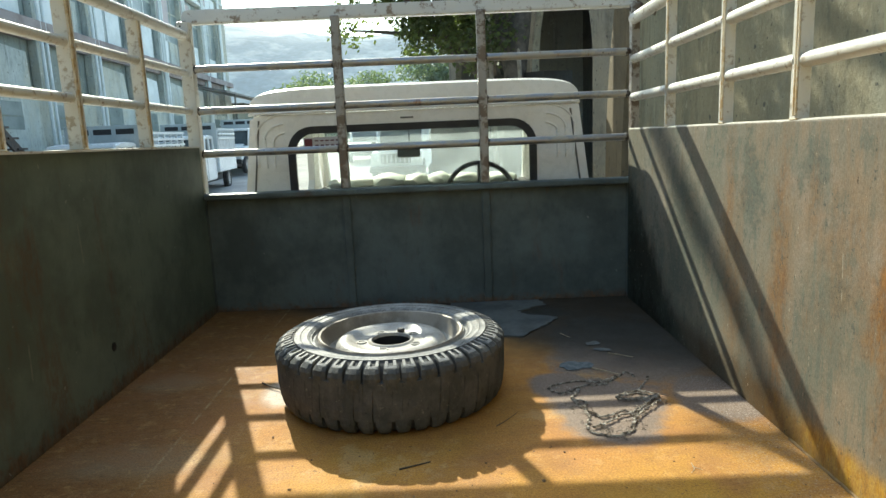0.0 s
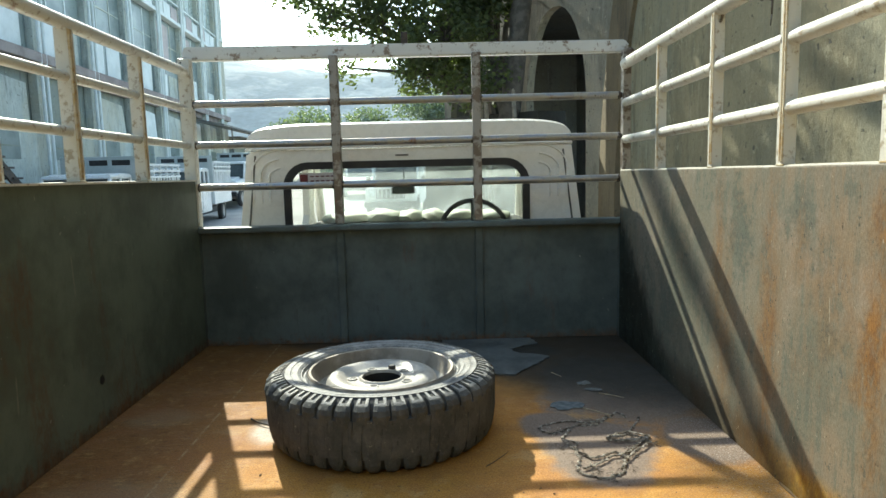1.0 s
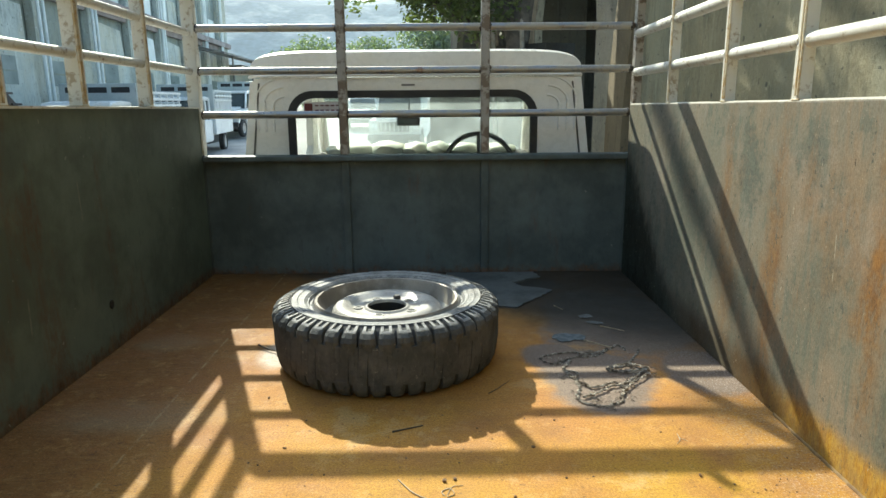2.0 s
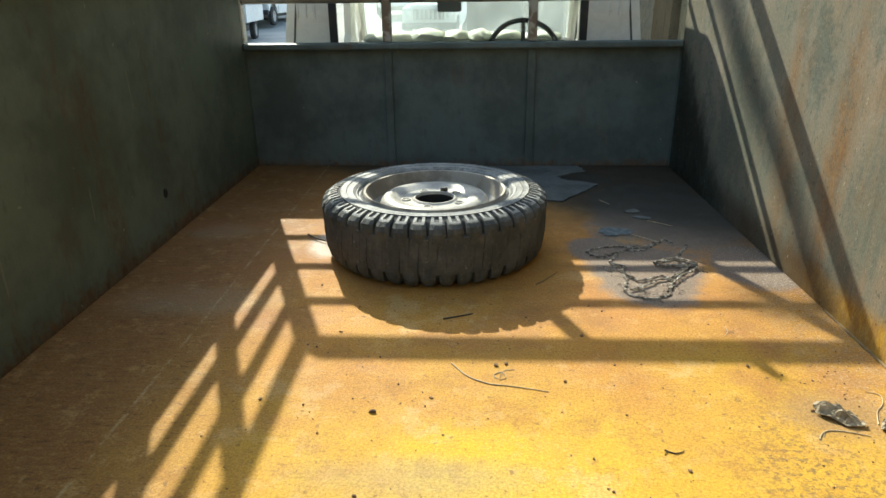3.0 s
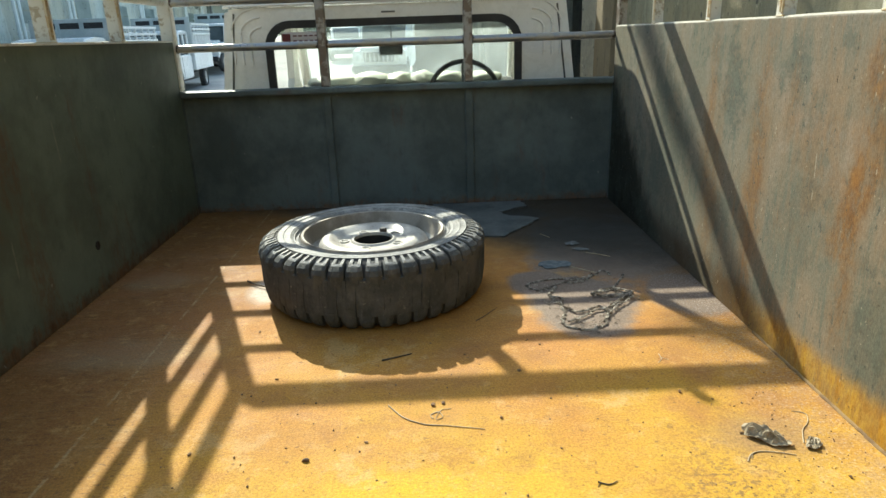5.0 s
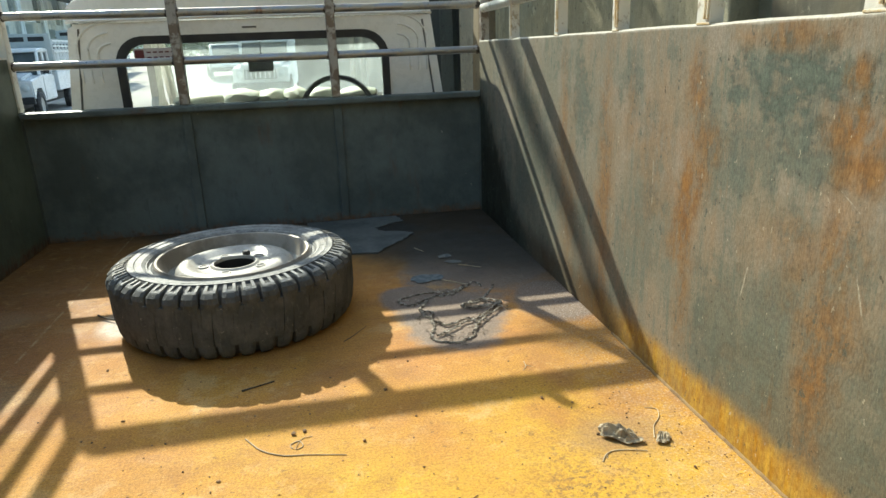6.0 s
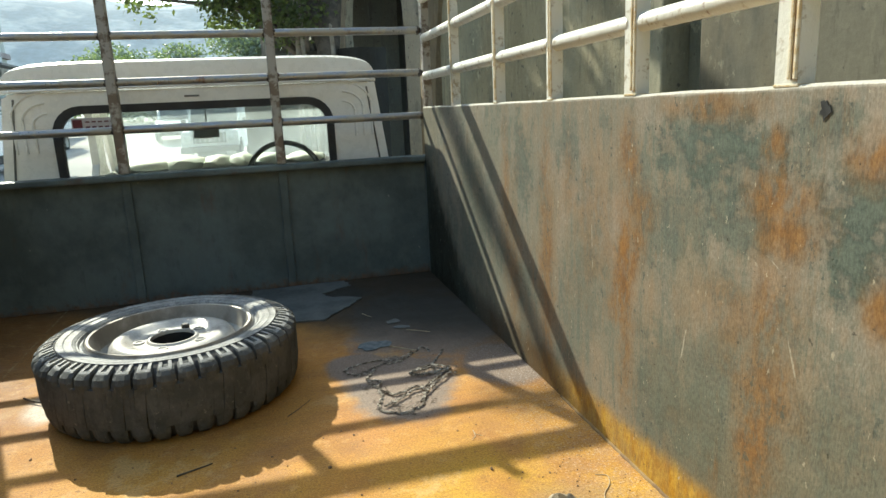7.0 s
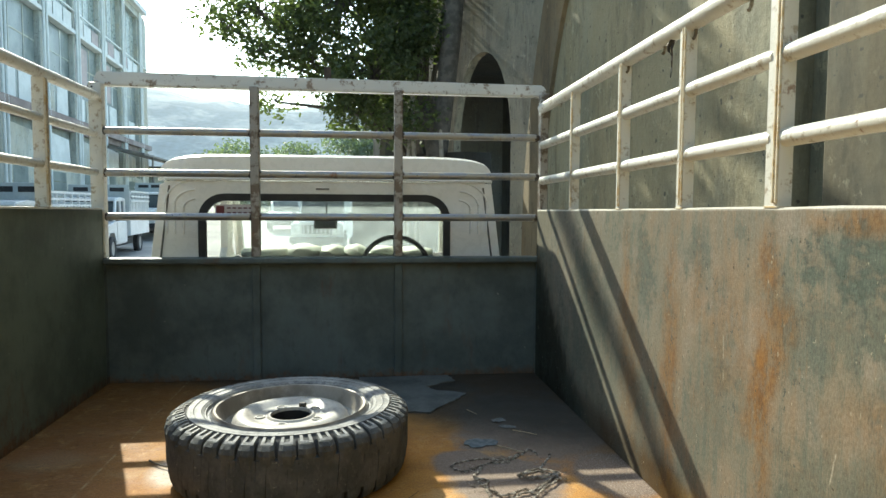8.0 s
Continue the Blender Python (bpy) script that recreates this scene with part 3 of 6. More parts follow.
M_PINK = simple("faded_pink_panel", (0.42, 0.36, 0.34), (0.34, 0.31, 0.30), 2, 0.8, 0.0, 30)
M_TIN = simple("old_tin_sheet", (0.10, 0.10, 0.095), (0.17, 0.16, 0.14), 3, 0.6, 0.2, 30)
# the hill carries its distance haze in the blue-grey base colour
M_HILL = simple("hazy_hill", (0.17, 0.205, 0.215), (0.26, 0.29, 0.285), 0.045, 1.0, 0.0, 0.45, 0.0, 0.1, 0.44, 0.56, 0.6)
M_VWHITE = simple("vehicle_white_paint", (0.72, 0.73, 0.71), (0.64, 0.65, 0.63), 2, 0.3, 0.0, 40, 0.0, 0.5)
M_VGLASS = simple("vehicle_glass", (0.045, 0.06, 0.065), (0.07, 0.085, 0.09), 2, 0.12, 0.0, 30, 0.0, 0.5)
M_TEAL = simple("grey_blue_paint", (0.37, 0.41, 0.40), (0.44, 0.47, 0.455), 3, 0.5, 0.0, 30)
M_SHEET = simple("grey_sheet", (0.085, 0.085, 0.076), (0.140, 0.137, 0.122), 7, 0.5, 0.0, 70, 0.3)
M_ROPE = simple("dirty_rope", (0.12, 0.095, 0.07), (0.46, 0.40, 0.32), 60, 0.9, 0.0, 260, 0.5, 0.2)
M_STRAW = simple("dry_twig", (0.50, 0.40, 0.26), (0.34, 0.26, 0.16), 30, 0.8, 0.0, 200, 0.3)
M_DARKTWIG = simple("dark_twig", (0.06, 0.045, 0.03), (0.11, 0.08, 0.05), 30, 0.85, 0.0, 200, 0.3)
M_DRYLEAF = simple("dry_leaf", (0.17, 0.13, 0.08), (0.38, 0.31, 0.205), 40, 0.7, 0.0, 220, 0.4)
M_RAG = simple("blue_grey_rag", (0.100, 0.112, 0.112), (0.165, 0.178, 0.172), 40, 0.85, 0.0, 300, 0.4)
M_CRUMB = simple("crumb", (0.13, 0.075, 0.038), (0.25, 0.15, 0.075), 60, 0.9)
M_RED = simple("red_sticker", (0.13, 0.022, 0.028), (0.17, 0.035, 0.04), 10, 0.4)
M_STICKER = sticker_material()
M_CLOTH = simple("seat_cloth", (0.10, 0.10, 0.11), (0.15, 0.15, 0.15), 12, 0.9)
M_DASH = simple("dash_top", (0.62, 0.70, 0.62), (0.74, 0.76, 0.66), 10, 0.6)


# ---- building helpers ----
def finish(bm, name, material, smooth=False):
    me = bpy.data.meshes.new(name)
    bmesh.ops.recalc_face_normals(bm, faces=bm.faces[:])
    if smooth:
        for f in bm.faces:
            f.smooth = True
    bm.to_mesh(me)
    bm.free()
    me.materials.append(material)
    if smooth:
        me.set_sharp_from_angle(angle=radians(38))
    return me


def part(name, bm, material, parent=None, label="", smooth=False):
    """Links a bmesh, in world coordinates, as one mesh object under a thing or a part."""
    ob = new(name, finish(bm, name, material, smooth))
    if parent is not None:
        ob.parent = parent
        bpy.context.view_layer.update()
        ob.matrix_parent_inverse = parent.matrix_world.inverted()
    return tagged(ob, label)


def base(name, x, y, z, label, category, group="", kind=""):
    e = new(name)
    e.empty_display_size = 0.2
    e.location = (x, y, z)
    bpy.context.view_layer.update()
    return tagged(e, label, category, group, kind)


def box(x0, x1, y0, y1, z0, z1, bevel=0.0, bm=None, m=None):
    fresh = bmesh.new()
    r = bmesh.ops.create_cube(fresh, size=1.0)
    for v in r["verts"]:
        v.co = Vector(((x0 + x1) / 2 + v.co.x * (x1 - x0), (y0 + y1) / 2 + v.co.y * (y1 - y0), (z0 + z1) / 2 + v.co.z * (z1 - z0)))
    if bevel:
        bmesh.ops.bevel(fresh, geom=fresh.edges[:], offset=bevel, segments=2, affect="EDGES", profile=0.6)
    if m is not None:
        bmesh.ops.transform(fresh, matrix=m, verts=fresh.verts[:])
    return merge(bm, fresh)


def merge(bm, fresh):
    if bm is None:
        return fresh
    me = bpy.data.meshes.new("joined")
    fresh.to_mesh(me)
    fresh.free()
    bm.from_mesh(me)
    bpy.data.meshes.remove(me)
    return bm


def sweep(points, radius, segs=8, bm=None, closed=False, taper=None, flat=1.0):
    """A tube along a line of points; radius may taper to taper at its end."""
    bm = bm or bmesh.new()
    pts = [Vector(p) for p in points]
    n = len(pts)
    rings = []
    up = Vector((0, 0, 1))
    for i, p in enumerate(pts):
        a = pts[(i - 1) % n] if closed else pts[max(i - 1, 0)]
        b = pts[(i + 1) % n] if closed else pts[min(i + 1, n - 1)]
        d = (b - a).normalized()
        ref = up if abs(d.z) < 0.95 else Vector((0, 1, 0))
        s = d.cross(ref).normalized()
        u = s.cross(d).normalized()
        r = radius if taper is None else radius + (taper - radius) * i / max(n - 1, 1)
        rings.append([bm.verts.new(p + s * math.cos(k * math.tau / segs) * r + u * math.sin(k * math.tau / segs) * r * flat) for k in range(segs)])
    for i in range(n if closed else n - 1):
        a, b = rings[i], rings[(i + 1) % n]
        for k in range(segs):
            bm.faces.new((a[k], a[(k + 1) % segs], b[(k + 1) % segs], b[k]))
    if not closed:
        bm.faces.new(rings[0][::-1])
        bm.faces.new(rings[-1])
    return bm


def lathe(profile, segs, cx, cy, cz, bm=None, loop=False):
    """Turns a profile of (radius, height) round the upright axis at (cx, cy)."""
    bm = bm or bmesh.new()
    rings = [[bm.verts.new((cx + r * math.cos(k * math.tau / segs), cy + r * math.sin(k * math.tau / segs), cz + h)) for k in range(segs)] for r, h in profile]
    count = len(rings) if loop else len(rings) - 1
    for i in range(count):
        a, b = rings[i], rings[(i + 1) % len(rings)]
        for k in range(segs):
            bm.faces.new((a[k], a[(k + 1) % segs], b[(k + 1) % segs], b[k]))
    return bm


def prism(outline, axis, lo, hi, bm=None):
    """Extrudes an outline of two coordinates along an axis ('x', 'y' or 'z') from lo to hi."""
    bm = bm or bmesh.new()

    def at(p, d):
        return {"x": (d, p[0], p[1]), "y": (p[0], d, p[1]), "z": (p[0], p[1], d)}[axis]
    a = [bm.verts.new(at(p, lo)) for p in outline]
    b = [bm.verts.new(at(p, hi)) for p in outline]
    n = len(a)
    for i in range(n):
        bm.faces.new((a[i], a[(i + 1) % n], b[(i + 1) % n], b[i]))
    bm.faces.new(a[::-1])
    bm.faces.new(b)
    return bm


# ---- ground ----
GZ = -1.0


def ground_z(y):
    """The yard is level round the truck and climbs gently ahead of it."""
    return GZ + 0.042 * (min(max(y, 18.0), 66.0) - 18.0)


gb = bmesh.new()
xs = [-1500, -400, -150, -60, -30, -15, -8, -4, 0, 4, 8, 15, 30, 60, 150, 400, 1500]
ys = [-1500, -300, -80, -20, 0, 6, 12, 18, 20, 23, 26, 32, 40, 50, 60, 66, 80, 150, 400, 1500]
grid = [[gb.verts.new((gx, gy, 0)) for gx in xs] for gy in ys]
for ra, rb_ in zip(grid[:-1], grid[1:]):
    for i in range(len(xs) - 1):
        gb.faces.new((ra[i], ra[i + 1], rb_[i + 1], rb_[i]))
for v in gb.verts:
    v.co.z = ground_z(v.co.y)
ground = part("ground", gb, M_GROUND)
tagged(ground, "dusty pale grey yard ground of packed earth", "ground", kind="structure")

# ---- the pickup truck ----
truck = base("pickup_truck", 0, 2.2, GZ, "cream white pickup truck with rusty caged cargo bed", "pickup truck")
TAIL, FRONT, HALF = 0.45, 3.0, 0.85


def wall_top(y):
    return 0.686 + (3.0 - y) * 0.0095


fb = box(-HALF - 0.03, HALF + 0.03, TAIL, FRONT + 0.04, -0.05, 0.0)
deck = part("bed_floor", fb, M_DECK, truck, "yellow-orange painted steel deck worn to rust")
part("deck_frame", box(-HALF - 0.02, HALF + 0.02, TAIL + 0.02, FRONT + 0.02, -0.15, -0.054), M_STEEL, truck)


def side_panel(sign, material, label):
    x0, x1 = (HALF, HALF + 0.04) if sign > 0 else (-HALF - 0.04, -HALF)
    bm = box(x0, x1, TAIL, FRONT - 0.019, 0.002, 0.69)
    for v in bm.verts:
        if v.co.z > 0.4:
            v.co.z = wall_top(v.co.y)
    bmesh.ops.subdivide_edges(bm, edges=[e for e in bm.edges if abs(e.verts[0].co.y - e.verts[1].co.y) > 1], cuts=18, use_grid_fill=True)
    rnd = random.Random(5 + sign)
    for v in bm.verts:
        if v.co.z > 0.4:
            v.co.z += rnd.uniform(-0.002, 0.002)
    bmesh.ops.bevel(bm, geom=[e for e in bm.edges if min(v.co.z for v in e.verts) > 0.4 and abs(e.verts[0].co.y - e.verts[1].co.y) > 0.05], offset=0.004, segments=1, affect="EDGES")
    return part("side_panel", bm, material, truck, label)


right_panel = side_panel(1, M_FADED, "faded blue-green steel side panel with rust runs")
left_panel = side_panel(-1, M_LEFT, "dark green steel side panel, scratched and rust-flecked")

lip_b = box(-HALF + 0.0002, -HALF + 0.011, TAIL, FRONT - 0.045, 0.684, 0.690)
for v in lip_b.verts:
    v.co.z += wall_top(v.co.y) - 0.690
part("edge_lip", lip_b, M_CREAM, left_panel, "thin pale turned edge along the panel's top")

# thin black piece laid on the panel, for the tear's shaded inside
tear = [(0.9795, 0.6815), (0.9815, 0.6785), (0.9845, 0.6860), (0.9870, 0.6835), (0.9885, 0.6860), (0.9935, 0.6845), (0.9922, 0.6795), (0.9905, 0.6768), (0.9932, 0.6735), (0.9940, 0.6690), (0.9912, 0.6705), (0.9885, 0.6672), (0.9872, 0.6615), (0.9850, 0.6655), (0.9818, 0.6685), (0.9790, 0.6715), (0.9762, 0.6728), (0.9785, 0.6768)]
part("torn_hole", prism(tear, "x", HALF - 0.0012, HALF - 0.0004), M_BLACK, right_panel, "flat black patch for a small torn hole")

# the drilled hole is likewise a black piece, its shade given as colour
part("hole", prism([(2.146 + 0.012 * math.cos(k * 0.7), 0.138 + 0.013 * math.sin(k * 0.7)) for k in range(9)], "x", -HALF + 0.0005, -HALF + 0.0022), M_BLACK, left_panel, "flat black patch for a small drilled hole")
front_panel = part("front_panel", box(-HALF + 0.002, HALF - 0.002, FRONT, FRONT + 0.03, 0.002, 0.470), M_FRONT, truck, "dark slate painted front panel")
part("lip", box(-HALF + 0.004, HALF - 0.004, FRONT - 0.042, FRONT + 0.036, 0.4715, 0.494, 0.006), M_FRONT, front_panel, "folded top edge of the front panel")
for rx in (-0.284, 0.278):
    part("rib", box(rx - 0.016, rx + 0.016, FRONT - 0.014, FRONT - 0.0005, 0.004, 0.470, 0.004), M_FRONT, front_panel)
for rx in (-0.870, 0.870):
    part("corner_strip", box(rx - 0.0215, rx + 0.0215, FRONT - 0.018, FRONT + 0.03, 0.002, 0.4945, 0.004), M_FRONT, front_panel)

rb = random.Random(41)
for sg, y1, mat in ((1, 1.70, M_BEAD),):
    bead = sweep([(sg * (HALF - 0.0015 + rb.uniform(-0.001, 0.001)), 0.46 + (y1 - 0.46) * k / 110, 0.0016 + rb.uniform(-0.0008, 0.001)) for k in range(111)], 0.0034, 6)
    part("weld_bead", bead, mat, truck, "rough weld bead along the deck edge", smooth=True)

# front rack: corner posts, two inner posts, three tubes and a flat top rail
for rx, w in ((-0.868, 0.024), (-0.284, 0.017), (0.278, 0.017), (0.876, 0.016)):
    z0 = 0.496
    part("post", box(rx - w, rx + w, FRONT - 0.018, FRONT + 0.0245, z0, 1.160, 0.005), M_CREAM if rx < -0.5 else M_POST, truck)
BARS = (0.654, 0.822, 0.982)
for z in BARS:
    for x0, x1 in ((-0.845, -0.302), (-0.266, 0.260), (0.296, 0.847)):
        part("rail", sweep([(x0, FRONT, z), (x1, FRONT, z)], 0.0145, 12), M_RAIL, truck, smooth=True)
    for wx in (-0.842, -0.302, -0.266, 0.260, 0.296, 0.845):
        wb = bmesh.new()
        bmesh.ops.create_icosphere(wb, subdivisions=1, radius=0.0175, matrix=Matrix.Translation((wx, FRONT, z)))
        part("weld", wb, M_STEEL, truck)
top = prism([(-0.890, 1.176), (-0.874, 1.210), (0.878, 1.202), (0.896, 1.178), (0.878, 1.154), (-0.874, 1.156)], "y", FRONT + 0.025, FRONT + 0.066)
bmesh.ops.bevel(top, geom=top.edges[:], offset=0.005, segments=2, affect="EDGES")
part("top_rail", top, M_TOPRAIL, truck, "chipped white square-section top rail")
for wx in (-0.876, 0.884):
    wb = bmesh.new()
    bmesh.ops.create_icosphere(wb, subdivisions=2, radius=0.026, matrix=Matrix.Translation((wx, FRONT + 0.008, 1.142)))
    for v in wb.verts:
        v.co += v.normal * 0.007 * noise.noise(v.co * 60)
    part("weld", wb, M_STEEL, truck, "dark lumpy corner weld")
part("tab", box(-0.016, 0.010, FRONT + 0.034, FRONT + 0.052, 1.204, 1.252, 0.003), M_STEEL, truck, "rusty welded steel tab")

# side racks
for sign, posts in ((1, (2.553, 2.121, 1.757, 1.416, 1.052, 0.70)), (-1, (2.558, 2.143, 1.800, 1.45, 1.08, 0.72))):
    for i, py in enumerate(posts):
        w = 0.019 if (sign > 0 and i in (3, 4)) else 0.015
        z0, z1 = wall_top(py) - 0.001, 1.092 + 0.0095 * (3.0 - py)
        a, b = HALF + 0.001, HALF + (0.027 if sign > 0 else 0.037)
        pts = [(a, py - w), (b, py - w), (b, py - w + 0.006), (a + 0.006, py - w + 0.006), (a + 0.006, py + w - 0.006), (b, py + w - 0.006), (b, py + w), (a, py + w)]
        pts = [(sign * px, yy) for px, yy in pts]
        post = part("post", prism(pts, "z", z0, z1), M_CREAM, truck)
        for oy in (-w, -w + 0.0095):
            part("edge_bead", box(sign * (a - 0.0042), sign * (a - 0.0004), py + oy, py + oy + 0.0042, z0 + 0.008, z1 - 0.004, 0.001), M_EDGE, post)
        part("seam", box(sign * (a - 0.0014), sign * (a - 0.0004), py - w + 0.0046, py - w + 0.0090, z0 + 0.008, z1 - 0.004), M_RUSTY, post, "rusty seam between the post's two edges")
        foot = box(sign * (a - 0.001), sign * (b + 0.002), py - w - 0.0015, py + w + 0.001, z0 - 0.001, z0 + 0.0028, 0.001)
        part("weld", foot, M_EDGE, truck)
    ys = [FRONT - 0.02, *posts, TAIL]
    tx = HALF + 0.015 if sign > 0 else -HALF - 0.017
    lift = 0.0 if sign > 0 else 0.016
    for z in (0.806, 0.950):
        for ya, yb in zip(ys[:-1], ys[1:]):
            za, zb = (z + lift + 0.0095 * (3.0 - q) for q in (ya, yb))
            part("rail", sweep([(tx, ya - 0.012, za), (tx, yb + 0.012, zb)], 0.0165 if sign > 0 else 0.0140, 12), M_CREAM, truck, smooth=True)
    part("top_rail", sweep([(tx, FRONT - 0.022, 1.100 + lift * 0.5), (tx, TAIL, 1.124 + lift * 0.5)], 0.021 if sign > 0 else 0.0195, 14), M_CREAM, truck, smooth=True)
for hy in (2.72, 2.56, 2.10, 1.88, 1.73, 1.52):
    hook = sweep([(0.866, hy, 1.100), (0.866, hy, 1.082), (0.864, hy + 0.002, 1.074), (0.861, hy + 0.002, 1.071)], 0.0042, 6)
    part("hook", hook, M_GRIMY, truck, "small welded rope hook")

tatter = sweep([(0.862, 1.829, 1.096), (0.864, 1.834, 1.084), (0.858, 1.829, 1.072), (0.863, 1.836, 1.058), (0.860, 1.830, 1.044), (0.864, 1.838, 1.030), (0.860, 1.832, 1.018), (0.862, 1.838, 1.006)], 0.0035, 6, taper=0.0012)
sweep([(0.862, 1.829, 1.094), (0.856, 1.840, 1.080), (0.858, 1.844, 1.070), (0.862, 1.838, 1.060)], 0.0065, 6, tatter, taper=0.002)
part("tatter", tatter, M_STEEL, truck, "dark frayed cord end hanging from the rail", smooth=True)

# ---- the cab ----
CY = 3.16


def cab_half(z):
    """Half width of the cab at a height."""
    if z < 0.80:
        return 0.735 - (z - 0.45) * 0.13
    k = min((z - 0.80) / 0.122, 1.0)
    return 0.688 - 0.22 * (1 - math.sqrt(max(1 - k ** 2.6, 0)))


def rounded(x0, x1, z0, z1, r, n=6):
    pts = []
    for cx, cz, a0 in ((x1 - r, z1 - r, 0), (x0 + r, z1 - r, 90), (x0 + r, z0 + r, 180), (x1 - r, z0 + r, 270)):
        for k in range(n + 1):
            a = radians(a0 + 90 * k / n)
            pts.append((cx + r * math.cos(a), cz + r * math.sin(a)))
    return pts


def ring_wall(outer, inner, y0, y1):
    """A wall between two outlines with as many points each, from y0 to y1."""
    bm = bmesh.new()
    rows = [[bm.verts.new((p[0], y, p[1])) for p in o] for o, y in ((outer, y0), (inner, y0), (inner, y1), (outer, y1))]
    n = len(outer)
    for i in range(4):
        a, b = rows[i], rows[(i + 1) % 4]
        for k in range(n):
            bm.faces.new((a[k], a[(k + 1) % n], b[(k + 1) % n], b[k]))
    return bm


def match(inner, box_out):
    """Points of an outer frame that face those of an inner outline."""
    x0, x1, z0, z1 = box_out
    cx, cz = sum(p[0] for p in inner) / len(inner), sum(p[1] for p in inner) / len(inner)
    out = []
    for px, pz in inner:
        dx, dz = px - cx, pz - cz
        k = min((x1 - cx) / dx if dx > 1e-6 else ((x0 - cx) / dx if dx < -1e-6 else 9e9), (z1 - cz) / dz if dz > 1e-6 else ((z0 - cz) / dz if dz < -1e-6 else 9e9))
        x, z = cx + dx * k, cz + dz * k
        half = cab_half(min(max(z, 0.0), 0.80))
        out.append((max(-half, min(half, x * half / 0.72)), z))
    return out


win = rounded(-0.530, 0.500, 0.18, 0.738, 0.095)
back = ring_wall(match(win, (-0.72, 0.72, -0.25, 0.80)), win, CY, CY + 0.02)
part("cab_back", back, M_CAB, truck, "cream white pressed steel cab back", smooth=True)
g_in = rounded(-0.510, 0.480, 0.215, 0.718, 0.080)
g_out = rounded(-0.540, 0.510, 0.172, 0.748, 0.105)
rear_window = part("rear_window", ring_wall(g_out, g_in, CY - 0.012, CY + 0.012), M_GASKET, truck, "black rubber gasket of the rear window")
pane = part("pane", box(-0.514, 0.484, CY + 0.001, CY + 0.005, 0.211, 0.722), M_GLASS, rear_window, "clear rear window glass")
pane.visible_shadow = False
st = part("sticker", box(-0.472, -0.305, CY - 0.004, CY - 0.001, 0.655, 0.703), M_STICKER, rear_window, "faded red and pale window sticker")
part("emblem", box(-0.468, -0.435, CY - 0.0065, CY - 0.0045, 0.662, 0.697), M_RED, st)
for bz in (0.688, 0.669):
    for k in range(5):
        part("text_bar", box(-0.424 + k * 0.022, -0.409 + k * 0.022, CY - 0.0065, CY - 0.0045, bz - 0.0025, bz + 0.0025), M_RED, st)

# roof shell, lofted along the truck
rb = bmesh.new()
stations = ((CY - 0.005, 0.80, 0.60), (CY - 0.002, 0.90, 0.88), (CY + 0.02, 0.97, 0.97), (CY + 0.08, 1.0, 1.0), (3.9, 1.03, 1.06), (4.4, 1.0, 1.0), (4.62, 0.97, 0.85), (4.70, 0.95, 0.55))
rings = []
for yy, wx, hz in stations:
    ring = []
    for k in range(33):
        a = math.pi * k / 32
        cs, sn = math.cos(a), math.sin(a)
        px = math.copysign(abs(cs) ** 0.28, cs) * 0.690 * (wx if yy > CY + 0.05 else 1.0)
        pz = 0.806 + 0.110 * hz * abs(sn) ** 0.5
        ring.append(rb.verts.new((px, yy, pz)))
    rings.append(ring)
for a, b in zip(rings[:-1], rings[1:]):
    for k in range(32):
        rb.faces.new((a[k], a[k + 1], b[k + 1], b[k]))
    rb.faces.new((a[0], b[0], b[32], a[32]))
rb.faces.new(rings[0])
rb.faces.new(rings[-1][::-1])
part("roof", rb, M_CAB, truck, "cream white rounded cab roof", smooth=True)
part("drip_rail", sweep([(-0.70, CY + 0.03, 0.806), (-0.66, CY - 0.012, 0.808), (0.0, CY - 0.016, 0.812), (0.655, CY - 0.012, 0.808), (0.695, CY + 0.03, 0.806)], 0.007, 6), M_CAB, truck)
# pressed ribs in the corners of the cab back
for sx in (-1, 1):
    for k in range(3):
        r = 0.055 + 0.035 * k
        cx, cz = sx * 0.545, 0.665
        arc = [(cx + sx * r * math.sin(radians(a)), CY - 0.001, cz + 0.35 * r + r * 0.75 * math.cos(radians(a))) for a in range(5, 96, 10)]
        arc.append((arc[-1][0], CY - 0.001, 0.58))
        part("pressed_rib", sweep(arc, 0.005, 6), M_CAB, truck, smooth=True)
part("scuff", box(-0.06, -0.005, CY - 0.003, CY - 0.0005, 0.766, 0.773), M_TIN, truck)
for sx in (-1, 1):
    outline = [(CY + 0.05, -0.25), (4.95, -0.25), (4.95, 0.30), (4.70, 0.42), (4.44, 0.80), (CY + 0.05, 0.80)]
    inner = [(CY + 0.35, 0.36), (4.50, 0.36), (4.52, 0.44), (4.34, 0.73), (CY + 0.42, 0.73), (CY + 0.35, 0.68)]
    sb = bmesh.new()
    quad = []
    for o in (outline, inner):
        for d in (0.0, 0.04):
            quad.append([sb.verts.new((sx * (cab_half(pz) - d), py, pz)) for py, pz in o])
    for a, b in ((0, 2), (1, 3), (0, 1), (2, 3)):
        for k in range(6):
            sb.faces.new((quad[a][k], quad[a][(k + 1) % 6], quad[b][(k + 1) % 6], quad[b][k]))
    part("cab_side", sb, M_CAB, truck)
    part("corner_seam", sweep([(sx * (cab_half(z) - 0.038), CY - 0.001, z) for z in (-0.2, 0.2, 0.5, 0.78)], 0.004, 6), M_TIN, truck)
    part("a_pillar", sweep([(sx * 0.67, 4.80, 0.38), (sx * 0.645, 4.46, 0.82)], 0.03, 8), M_CAB, truck)
wsb = bmesh.new()
